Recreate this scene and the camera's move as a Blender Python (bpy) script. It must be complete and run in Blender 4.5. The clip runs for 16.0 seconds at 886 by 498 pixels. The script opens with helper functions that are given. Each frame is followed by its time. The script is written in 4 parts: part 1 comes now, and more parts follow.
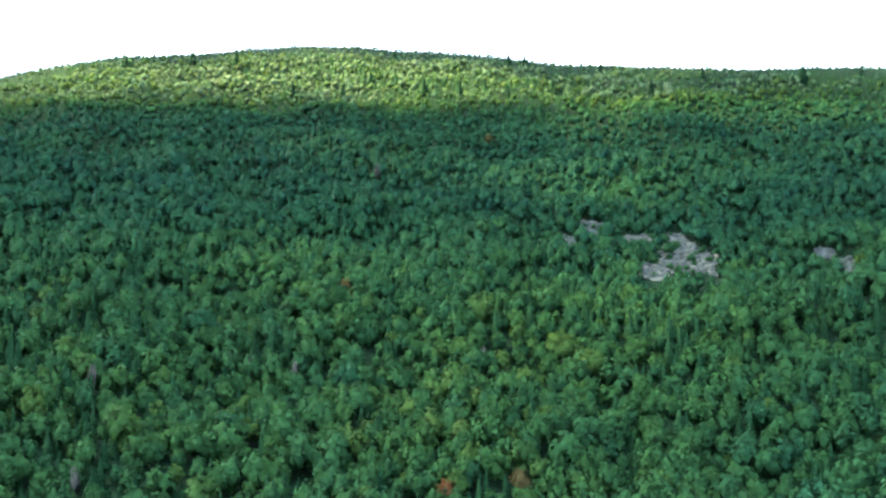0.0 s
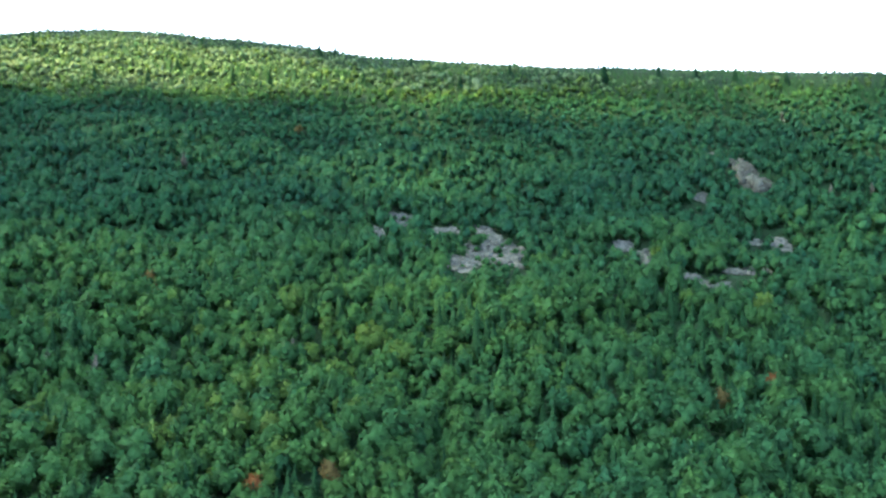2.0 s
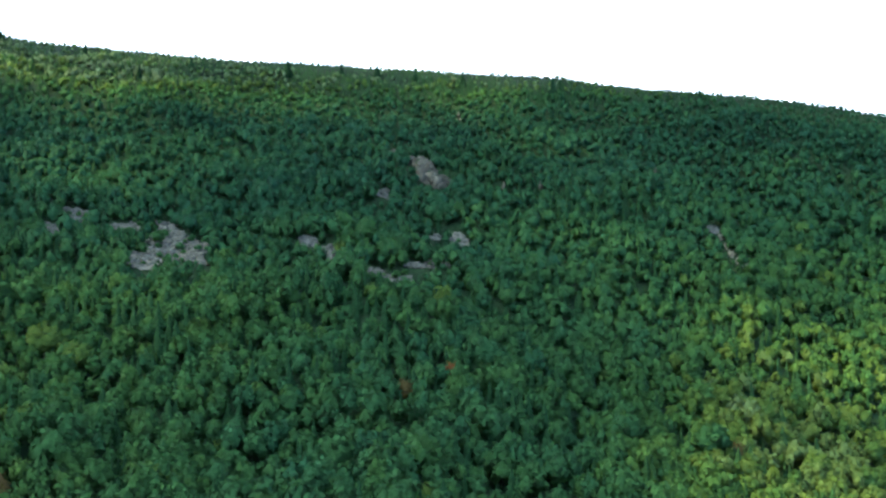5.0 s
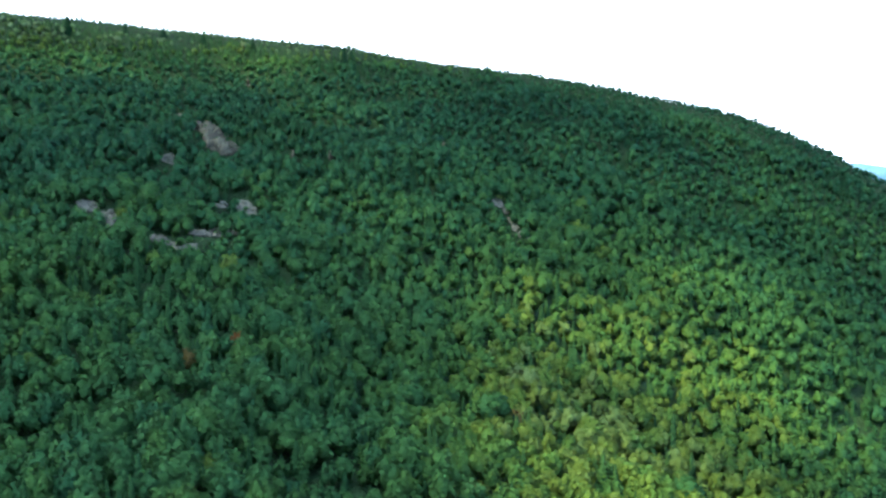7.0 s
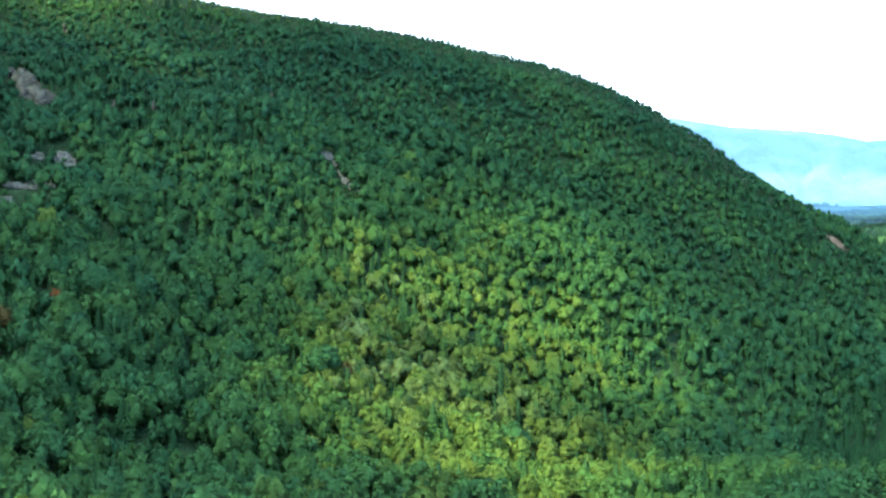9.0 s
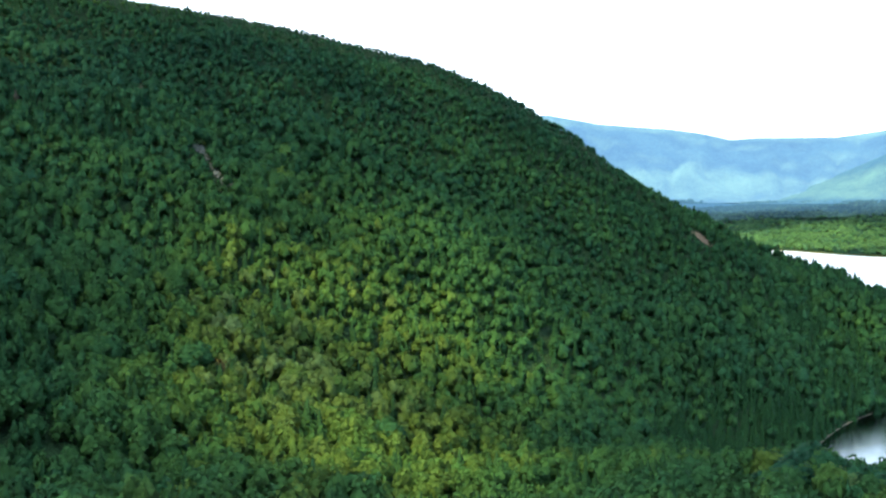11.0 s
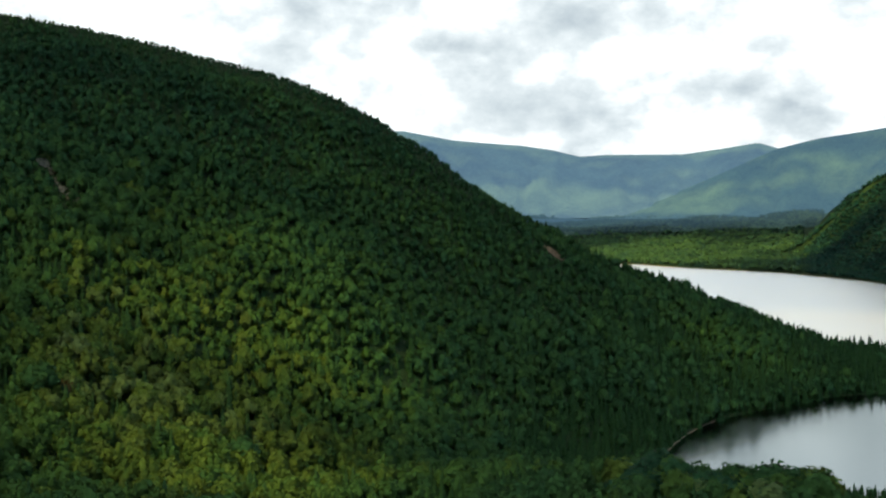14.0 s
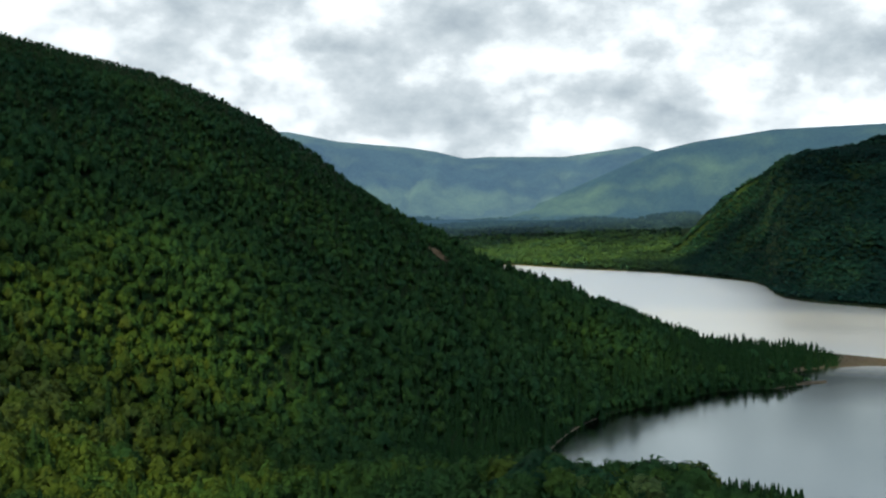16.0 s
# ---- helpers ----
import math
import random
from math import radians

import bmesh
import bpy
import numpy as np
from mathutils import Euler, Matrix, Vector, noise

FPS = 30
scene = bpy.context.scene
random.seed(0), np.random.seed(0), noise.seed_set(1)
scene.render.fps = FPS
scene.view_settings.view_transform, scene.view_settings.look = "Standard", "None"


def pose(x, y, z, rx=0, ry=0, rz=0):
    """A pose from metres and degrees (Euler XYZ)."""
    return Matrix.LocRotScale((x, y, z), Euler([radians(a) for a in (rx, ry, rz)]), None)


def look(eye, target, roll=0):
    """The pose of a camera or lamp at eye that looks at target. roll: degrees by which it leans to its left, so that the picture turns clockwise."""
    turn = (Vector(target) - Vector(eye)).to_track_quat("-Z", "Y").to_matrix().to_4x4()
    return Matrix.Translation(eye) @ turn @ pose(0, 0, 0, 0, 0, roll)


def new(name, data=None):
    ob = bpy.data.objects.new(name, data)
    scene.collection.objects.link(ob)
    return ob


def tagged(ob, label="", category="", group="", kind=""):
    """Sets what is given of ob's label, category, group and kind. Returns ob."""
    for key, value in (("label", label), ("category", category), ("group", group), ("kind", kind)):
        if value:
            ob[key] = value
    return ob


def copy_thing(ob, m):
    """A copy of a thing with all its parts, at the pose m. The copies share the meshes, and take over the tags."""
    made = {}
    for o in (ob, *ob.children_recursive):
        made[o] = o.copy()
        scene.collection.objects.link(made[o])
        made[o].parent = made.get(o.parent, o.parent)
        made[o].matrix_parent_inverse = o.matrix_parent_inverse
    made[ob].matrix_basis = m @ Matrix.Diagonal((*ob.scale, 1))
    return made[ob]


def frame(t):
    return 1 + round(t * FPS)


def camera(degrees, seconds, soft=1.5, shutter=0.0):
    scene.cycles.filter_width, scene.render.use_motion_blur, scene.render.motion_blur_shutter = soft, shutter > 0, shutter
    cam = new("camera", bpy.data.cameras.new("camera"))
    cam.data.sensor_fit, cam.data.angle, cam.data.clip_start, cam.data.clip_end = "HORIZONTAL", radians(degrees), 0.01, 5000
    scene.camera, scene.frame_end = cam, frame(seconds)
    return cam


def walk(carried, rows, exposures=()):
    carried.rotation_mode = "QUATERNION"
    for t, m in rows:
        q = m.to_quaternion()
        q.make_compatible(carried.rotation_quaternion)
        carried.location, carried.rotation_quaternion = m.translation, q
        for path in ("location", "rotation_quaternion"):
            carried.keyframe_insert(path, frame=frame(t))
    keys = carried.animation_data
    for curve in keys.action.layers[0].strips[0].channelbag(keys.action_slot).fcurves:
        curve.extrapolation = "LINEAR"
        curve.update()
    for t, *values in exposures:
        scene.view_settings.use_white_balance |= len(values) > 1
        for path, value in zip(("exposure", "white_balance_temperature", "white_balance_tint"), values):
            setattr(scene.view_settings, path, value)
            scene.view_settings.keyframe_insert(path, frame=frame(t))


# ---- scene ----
EYE = (0.0, 0.0, 130.0)
cam = camera(42.5, 16.0, soft=2.2, shutter=0.3)
# seconds, then the turn to the left, the tilt up and the lean to the left, in degrees
TURNS = [
    (0, -0.00, 2.58, -0.45),
    (0.5, -2.06, 2.83, -0.22),
    (1, -4.72, 2.55, -0.27),
    (1.5, -6.79, 2.17, -0.41),
    (2, -9.54, 2.08, -0.59),
    (2.5, -12.04, 1.75, -0.78),
    (3, -14.76, 1.75, -0.94),
    (3.5, -17.71, 2.27, -1.55),
    (6, -29.89, 0.64, -1.16),
    (6.5, -32.50, 0.29, -1.22),
    (7, -35.87, -0.13, -0.61),
    (7.5, -38.39, -1.18, -0.11),
    (8, -39.84, -1.78, -0.76),
    (8.5, -42.50, -2.36, -0.72),
    (9, -44.37, -2.61, -0.69),
    (11.5, -52.16, -2.93, -0.87),
    (12, -53.62, -2.92, -1.53),
    (12.5, -54.96, -2.75, -1.11),
    (13, -55.55, -2.44, -0.78),
    (13.5, -56.39, -2.22, -0.56),
    (14, -57.93, -2.19, -0.34),
    (14.5, -58.78, -2.10, -0.18),
    (15, -60.41, -1.97, 0.20),
    (15.5, -61.87, -2.20, 0.18),
    (16, -63.71, -2.15, -0.30),
]
PATH = [(t, pose(*EYE, 90 + tilt, 0, turn) @ pose(0, 0, 0, 0, 0, lean)) for t, turn, tilt, lean in TURNS]
# stops, kelvin and tint of the clip's own camera
walk(cam, PATH, [(0, 2.56, 5280, 8), (3.5, 2.48, 5300, 8), (5.8, 1.62, 5250, 8), (6.5, 1.78, 5250, 8), (7, 2.0, 5250, 8), (8, 2.1, 5250, 8), (9, 2.26, 5250, 8),
                 (11.5, 1.22, 5700, 8), (12.5, 0.98, 6500, 8), (14, 0.07, 6450, 8), (16, -0.22, 6250, 8)])

# ---- sky and sun ----
SUN_BEARING, SUN_HEIGHT = -80.0, 50.0
TO_SUN = Vector((math.sin(radians(SUN_BEARING)) * math.cos(radians(SUN_HEIGHT)),
                 math.cos(radians(SUN_BEARING)) * math.cos(radians(SUN_HEIGHT)), math.sin(radians(SUN_HEIGHT))))
sun = new("sun", bpy.data.lights.new("sun", "SUN"))
sun.data.energy, sun.data.angle, sun.data.color = 7.8, radians(3.5), (1.0, 0.72, 0.22)
sun.matrix_world = look((0, 0, 0), -TO_SUN)


def unit_way(bearing, rise):
    return (math.sin(radians(bearing)) * math.cos(radians(rise)), math.cos(radians(bearing)) * math.cos(radians(rise)), math.sin(radians(rise)))


class Nodes:
    """A node tree with short calls."""

    def __init__(self, tree):
        self.tree = tree
        tree.nodes.clear()

    def add(self, kind, inputs=None, **props):
        node = self.tree.nodes.new(kind)
        for key, value in props.items():
            setattr(node, key, value)
        for key, value in (inputs or {}).items():
            if isinstance(value, bpy.types.NodeSocket):
                self.tree.links.new(value, node.inputs[key])
            else:
                node.inputs[key].default_value = value
        return node

    def math(self, op, a, b=0.0, clamp=False):
        return self.add("ShaderNodeMath", {0: a, 1: b}, operation=op, use_clamp=clamp).outputs[0]

    def noise(self, vector, scale, detail=4.0, rough=0.55, warp=0.0):
        return self.add("ShaderNodeTexNoise", {"Vector": vector, "Scale": scale, "Detail": detail, "Roughness": rough,
                                               "Distortion": warp}).outputs[0]

    def ramp(self, fac, *stops):
        node = self.add("ShaderNodeValToRGB", {0: fac})
        band = node.color_ramp
        while len(band.elements) < len(stops):
            band.elements.new(0.5)
        for element, (at, colour) in zip(band.elements, stops):
            element.position = at
            element.color = (*colour, 1) if len(colour) == 3 else colour
        return node.outputs[0]

    def mix(self, fac, a, b, blend="MIX"):
        node = self.add("ShaderNodeMix", {0: fac}, data_type="RGBA", blend_type=blend)
        for key, value in ((6, a), (7, b)):
            if isinstance(value, bpy.types.NodeSocket):
                self.tree.links.new(value, node.inputs[key])
            else:
                node.inputs[key].default_value = (*value, 1)
        return node.outputs[2]


# bearing, rise, half-width in degrees, thickness
CLOUD_BANKS = [(59.8, 4.5, 8.0, 0.11), (62.5, 4.6, 6.0, 0.05), (71.2, 5.5, 5.0, 0.13), (74.2, 4.9, 6.0, 0.06), (82.0, 9.0, 10.0, 0.08), (82.5, 6.9, 7.0, 0.05), (57.5, 7.4, 7.0, 0.05),
               (52.4, 7.1, 6.0, 0.05), (66.6, 4.2, 5.0, 0.05), (75.8, 7.4, 4.0, 0.05), (65.9, 10.1, 8.0, 0.06), (41.4, 9.2, 9.0, 0.05), (78.0, 4.7, 5.0, 0.05), (93.0, 8.0, 12.0, 0.08)]


def sky_world():
    world = bpy.data.worlds.new("sky")
    world.use_nodes = True
    scene.world = world
    n = Nodes(world.node_tree)
    way = n.add("ShaderNodeTexCoord").outputs["Generated"]
    deck = n.add("ShaderNodeMapping", {"Vector": way, "Location": (7.3, 2.9, 1.2), "Scale": (1.0, 1.0, 1.6)}).outputs[0]
    big = n.noise(deck, 8.0, 6.0, 0.55, 0.0)
    small = n.noise(deck, 24.0, 8.0, 0.62, 0.0)
    heaps = n.add("ShaderNodeTexVoronoi", {"Vector": n.mix(0.06, deck, n.add("ShaderNodeTexNoise", {"Vector": deck, "Scale": 12.0, "Detail": 4.0}).outputs["Color"]), "Scale": 13.0, "Smoothness": 0.6,
                                           "Detail": 2.0, "Roughness": 0.5}, feature="SMOOTH_F1").outputs["Distance"]
    lump = n.math("ADD", n.math("ADD", n.math("MULTIPLY", big, 0.68), n.math("MULTIPLY", small, 0.32)), n.math("MULTIPLY", n.math("SUBTRACT", 0.42, heaps), 0.22))
    # the thicker banks of cloud over the lakes
    flat = n.add("ShaderNodeVectorMath", {0: way, 1: (1.0, 1.0, 2.6)}, operation="MULTIPLY").outputs["Vector"]
    for bearing, rise, wide, depth in CLOUD_BANKS:
        x, y, z = unit_way(bearing, rise)
        apart = n.add("ShaderNodeVectorMath", {0: flat, 1: (x, y, 2.6 * z)}, operation="DISTANCE").outputs["Value"]
        bank = n.add("ShaderNodeMapRange", {0: apart, 1: 0.0, 2: radians(wide), 3: depth, 4: 0.0}, interpolation_type="SMOOTHSTEP").outputs[0]
        lump = n.math("SUBTRACT", lump, bank)
    blue = n.add("ShaderNodeTexSky", sky_type="NISHITA", sun_disc=False, sun_elevation=radians(SUN_HEIGHT),
                 sun_rotation=radians(SUN_BEARING), altitude=300.0, air_density=1.0, dust_density=2.0)
    blue = n.mix(1.0, blue.outputs[0], (0.13, 0.145, 0.165), "MULTIPLY")
    cloud = n.ramp(lump, (0.16, (0.58, 0.67, 0.74)), (0.27, (0.80, 0.89, 0.94)), (0.34, (0.98, 1.06, 1.10)), (0.41, (1.3, 1.37, 1.39)), (0.64, (2.3, 2.4, 2.42)))
    gap = n.ramp(n.noise(deck, 2.2, 5.0, 0.5, 0.4), (0.64, (0, 0, 0)), (0.74, (0.8, 0.8, 0.8)))
    # the cover thins out overhead, where blue shows between the clouds
    height = n.add("ShaderNodeMapRange", {0: n.add("ShaderNodeSeparateXYZ", {0: way}).outputs[2], 1: 0.17, 2: 0.55, 3: 0.0, 4: 0.8}).outputs[0]
    gap = n.math("MAXIMUM", gap, height)
    colour = n.mix(gap, cloud, blue)
    # a thin place in the cover over the summit, where pale blue shows
    opening = n.add("ShaderNodeVectorMath", {0: way, 1: unit_way(1.9, 17.4)}, operation="DOT_PRODUCT").outputs["Value"]
    opening = n.math("ADD", n.add("ShaderNodeMapRange", {0: opening, 1: 0.989, 2: 0.9994, 3: 0.0, 4: 1.0}).outputs[0], n.math("MULTIPLY", n.math("SUBTRACT", big, 0.5), 1.5))
    colour = n.mix(n.ramp(opening, (0.5, (0, 0, 0)), (1.0, (1, 1, 1))), colour, (0.172, 0.186, 0.195))
    # the sun stands behind thin cloud and lights it up far round itself
    near_sun = n.add("ShaderNodeVectorMath", {0: way, 1: TO_SUN}, operation="DOT_PRODUCT").outputs["Value"]
    glow = n.add("ShaderNodeMapRange", {0: near_sun, 1: 0.55, 2: 1.0, 3: 0.0, 4: 1.0}, interpolation_type="SMOOTHSTEP").outputs[0]
    colour = n.mix(glow, colour, (3.1, 2.9, 2.3))
    back = n.add("ShaderNodeBackground", {0: colour, 1: 0.85})
    n.tree.links.new(back.outputs[0], n.add("ShaderNodeOutputWorld").inputs[0])


sky_world()


# ---- materials ----
def material(name):
    made = bpy.data.materials.new(name)
    made.use_nodes = True
    return made, Nodes(made.node_tree)


def finish(n, shader):
    n.tree.links.new(shader, n.add("ShaderNodeOutputMaterial").inputs[0])


def place(n):
    return n.add("ShaderNodeNewGeometry").outputs["Position"]


def bumped(n, height, strength, distance):
    return n.add("ShaderNodeBump", {"Height": height, "Strength": strength, "Distance": distance}).outputs[0]


def leaf_material(name, stops, through_light=0.36, gloss=0.06):
    """Leaves: a hue for each tree from its tint, a mottle within the crown and over the stand, light that shines through."""
    made, n = material(name)
    where = place(n)
    tint = n.add("ShaderNodeAttribute", attribute_name="tint", attribute_type="GEOMETRY").outputs["Fac"]
    stand = n.noise(where, 0.012, 3.0, 0.5)
    tint = n.math("ADD", tint, n.math("MULTIPLY", n.math("SUBTRACT", stand, 0.5), 0.4), True)
    colour = n.ramp(tint, *stops)
    mottle = n.ramp(n.noise(where, 0.8, 4.0, 0.75), (0.3, (0.68, 0.72, 0.74)), (0.7, (1.30, 1.27, 1.16)))
    colour = n.mix(1.0, colour, mottle, "MULTIPLY")
    # sprays of leaves lie along the crown's outside, so the crown's own outward way bends their shading
    crown = n.add("ShaderNodeAttribute", attribute_name="outward", attribute_type="GEOMETRY").outputs["Vector"]
    crown = n.add("ShaderNodeVectorTransform", {0: crown}, vector_type="NORMAL", convert_from="OBJECT", convert_to="WORLD").outputs[0]
    own = n.add("ShaderNodeNewGeometry").outputs["Normal"]
    bent = n.add("ShaderNodeMix", {0: 0.85, 4: own, 5: crown}, data_type="VECTOR").outputs[1]
    bent = n.add("ShaderNodeVectorMath", {0: bent}, operation="NORMALIZE").outputs[0]
    tufts = n.noise(where, 1.5, 4.0, 0.6)
    bent = n.add("ShaderNodeBump", {"Height": tufts, "Strength": 0.8, "Distance": 0.6, "Normal": bent}).outputs[0]
    body = n.add("ShaderNodeBsdfPrincipled", {"Base Color": colour, "Roughness": 0.7, "Specular IOR Level": gloss, "Normal": bent})
    glow = n.add("ShaderNodeBsdfTranslucent", {"Color": n.mix(1.0, colour, (1.15, 1.15, 0.72), "MULTIPLY"), "Normal": bent})
    leaf = n.add("ShaderNodeMixShader", {0: through_light, 1: body.outputs[0], 2: glow.outputs[0]})
    finish(n, leaf.outputs[0])
    return made


# bluer low stops serve the hazed slope, pale high stops the sunlit summit
LEAVES = leaf_material("broad_leaves", ((0.0, (0.018, 0.064, 0.047)), (0.35, (0.025, 0.082, 0.040)), (0.65, (0.042, 0.106, 0.032)),
                                        (0.80, (0.072, 0.124, 0.027)), (0.90, (0.092, 0.158, 0.084)), (1.0, (0.128, 0.185, 0.110))))
NEEDLES = leaf_material("needles", ((0.0, (0.007, 0.027, 0.014)), (0.5, (0.013, 0.042, 0.017)), (1.0, (0.022, 0.056, 0.021))), 0.12, 0.04)
# far copies of the leaves, with haze and shade put into their colour
HAZED_LEAVES = leaf_material("hazed_broad_leaves", ((0.0, (0.004, 0.030, 0.032)), (0.45, (0.009, 0.050, 0.046)), (1.0, (0.068, 0.145, 0.050))), 0.2, 0.1)
HAZED_NEEDLES = leaf_material("hazed_needles", ((0.0, (0.005, 0.024, 0.022)), (1.0, (0.009, 0.036, 0.030))), 0.1, 0.1)
RED_LEAVES = leaf_material("autumn_leaves", ((0.0, (0.14, 0.058, 0.022)), (0.5, (0.080, 0.066, 0.026)), (1.0, (0.100, 0.128, 0.045))))
GREY_TWIGS = leaf_material("dead_twigs", ((0.0, (0.04, 0.042, 0.036)), (1.0, (0.08, 0.08, 0.07))), 0.0)


def bark_material():
    made, n = material("bark")
    where = place(n)
    colour = n.ramp(n.noise(where, 3.0, 4.0), (0.3, (0.05, 0.045, 0.038)), (0.7, (0.12, 0.11, 0.095)))
    finish(n, n.add("ShaderNodeBsdfPrincipled", {"Base Color": colour, "Roughness": 0.9}).outputs[0])
    return made


BARK = bark_material()


def ground_material():
    made, n = material("forest_floor")
    where = place(n)
    patch = n.ramp(n.noise(where, 0.02, 5.0), (0.35, (0.009, 0.024, 0.012)), (0.65, (0.017, 0.042, 0.017)))
    crumbs = n.ramp(n.noise(where, 0.22, 6.0, 0.65), (0.3, (0.6, 0.62, 0.6)), (0.7, (1.35, 1.3, 1.25)))
    colour = n.mix(1.0, patch, crumbs, "MULTIPLY")
    relief = bumped(n, n.noise(where, 0.14, 5.0, 0.7), 1.0, 5.0)
    finish(n, n.add("ShaderNodeBsdfPrincipled", {"Base Color": colour, "Roughness": 0.95, "Specular IOR Level": 0.1, "Normal": relief}).outputs[0])
    return made


def rock_material(name, dark, light, scale):
    made, n = material(name)
    where = place(n)
    one = n.add("ShaderNodeNewGeometry").outputs["Random Per Island"]
    grain = n.noise(where, scale, 6.0, 0.65)
    colour = n.ramp(n.math("ADD", n.math("MULTIPLY", grain, 0.65), n.math("MULTIPLY", one, 0.35)), (0.25, dark), (0.75, light))
    lichen = n.ramp(n.noise(where, 0.35, 4.0), (0.55, (0, 0, 0)), (0.7, (0.5, 0.5, 0.5)))
    colour = n.mix(lichen, colour, (0.10, 0.12, 0.09))
    finish(n, n.add("ShaderNodeBsdfPrincipled", {"Base Color": colour, "Roughness": 0.85, "Normal": bumped(n, grain, 0.6, 0.3)}).outputs[0])
    return made


GROUND = ground_material()
SCREE = rock_material("grey_scree", (0.028, 0.034, 0.030), (0.080, 0.090, 0.080), 0.8)
CRAG = rock_material("grey_crag", (0.008, 0.010, 0.008), (0.042, 0.049, 0.041), 0.5)
EARTH = rock_material("bare_earth", (0.05, 0.038, 0.026), (0.13, 0.095, 0.066), 0.6)
BEACH = rock_material("pale_shore_stones", (0.032, 0.028, 0.020), (0.10, 0.086, 0.066), 0.7)
GRAVEL = rock_material("gravel_bar", (0.014, 0.012, 0.010), (0.046, 0.038, 0.032), 0.4)


def water_material():
    made, n = material("lake_water")
    where = place(n)
    stretch = n.add("ShaderNodeMapping", {"Vector": where, "Rotation": (0, 0, radians(25)), "Scale": (1.0, 0.35, 1.0)}).outputs[0]
    waves = n.math("ADD", n.noise(stretch, 0.9, 3.0), n.math("MULTIPLY", n.noise(stretch, 0.05, 3.0), 0.4))
    calm = n.ramp(n.noise(stretch, 0.008, 4.0), (0.35, (0.11, 0.11, 0.11)), (0.65, (0.15, 0.15, 0.15)))
    # rougher, windy open water on the farther lake
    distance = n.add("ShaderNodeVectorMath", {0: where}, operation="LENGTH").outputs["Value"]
    far_water = n.add("ShaderNodeMapRange", {0: distance, 1: 900.0, 2: 1010.0, 3: 0.0, 4: 0.18}).outputs[0]
    calm = n.math("ADD", calm, far_water)
    # the lakes' reflections are painted apart: dimmed near, bright far, by gloss colour
    gloss = n.mix(n.math("MULTIPLY", far_water, 5.55), (0.37, 0.405, 0.405), (0.98, 0.97, 0.95))
    body = n.add("ShaderNodeBsdfDiffuse", {"Color": (0.014, 0.044, 0.046, 1)})
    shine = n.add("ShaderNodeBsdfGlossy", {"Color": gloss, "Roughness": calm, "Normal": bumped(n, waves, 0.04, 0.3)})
    share = n.add("ShaderNodeFresnel", {"IOR": 1.33}).outputs[0]
    finish(n, n.add("ShaderNodeMixShader", {0: share, 1: body.outputs[0], 2: shine.outputs[0]}).outputs[0])
    return made


WATER = water_material()


def distance_material(name, dark, light, haze, veil, spread=0.12, thickens=None):
    """Far wooded slopes with haze painted on: the surface itself glows in a pale haze colour."""
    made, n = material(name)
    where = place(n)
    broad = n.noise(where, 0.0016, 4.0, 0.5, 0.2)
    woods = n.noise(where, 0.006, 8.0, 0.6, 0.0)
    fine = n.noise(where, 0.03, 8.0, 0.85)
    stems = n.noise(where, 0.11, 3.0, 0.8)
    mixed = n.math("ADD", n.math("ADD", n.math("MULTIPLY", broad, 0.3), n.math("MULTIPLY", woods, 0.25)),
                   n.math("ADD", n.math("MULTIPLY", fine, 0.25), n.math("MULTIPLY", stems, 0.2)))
    # the stops paint varied woods, with sun and cloud-shadow patches among them
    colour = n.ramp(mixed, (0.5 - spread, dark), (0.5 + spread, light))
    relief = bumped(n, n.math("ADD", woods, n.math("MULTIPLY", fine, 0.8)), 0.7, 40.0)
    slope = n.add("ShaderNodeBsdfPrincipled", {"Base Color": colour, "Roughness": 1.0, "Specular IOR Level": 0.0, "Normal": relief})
    glow = n.add("ShaderNodeEmission", {"Color": (*haze, 1), "Strength": 1.0})
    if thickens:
        # the painted haze thickens towards the farther ground
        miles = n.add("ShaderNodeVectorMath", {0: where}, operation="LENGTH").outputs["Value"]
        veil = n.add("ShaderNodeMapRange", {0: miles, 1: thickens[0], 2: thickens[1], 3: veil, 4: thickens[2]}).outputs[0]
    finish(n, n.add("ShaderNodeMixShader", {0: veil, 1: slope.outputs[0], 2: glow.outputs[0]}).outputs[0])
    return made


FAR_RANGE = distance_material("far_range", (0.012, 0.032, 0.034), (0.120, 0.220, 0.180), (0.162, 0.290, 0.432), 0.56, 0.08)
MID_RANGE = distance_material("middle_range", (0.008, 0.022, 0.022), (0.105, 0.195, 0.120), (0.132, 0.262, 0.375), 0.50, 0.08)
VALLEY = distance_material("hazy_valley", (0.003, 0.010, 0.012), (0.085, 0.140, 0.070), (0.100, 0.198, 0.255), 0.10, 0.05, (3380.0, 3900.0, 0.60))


def cloud_material():
    made, n = material("cloud")
    white = n.add("ShaderNodeBsdfDiffuse", {"Color": (0.85, 0.85, 0.86, 1)})
    lit = n.add("ShaderNodeBsdfTranslucent", {"Color": (0.78, 0.86, 0.92, 1)})
    finish(n, n.add("ShaderNodeMixShader", {0: 0.6, 1: white.outputs[0], 2: lit.outputs[0]}).outputs[0])
    return made


CLOUD = cloud_material()


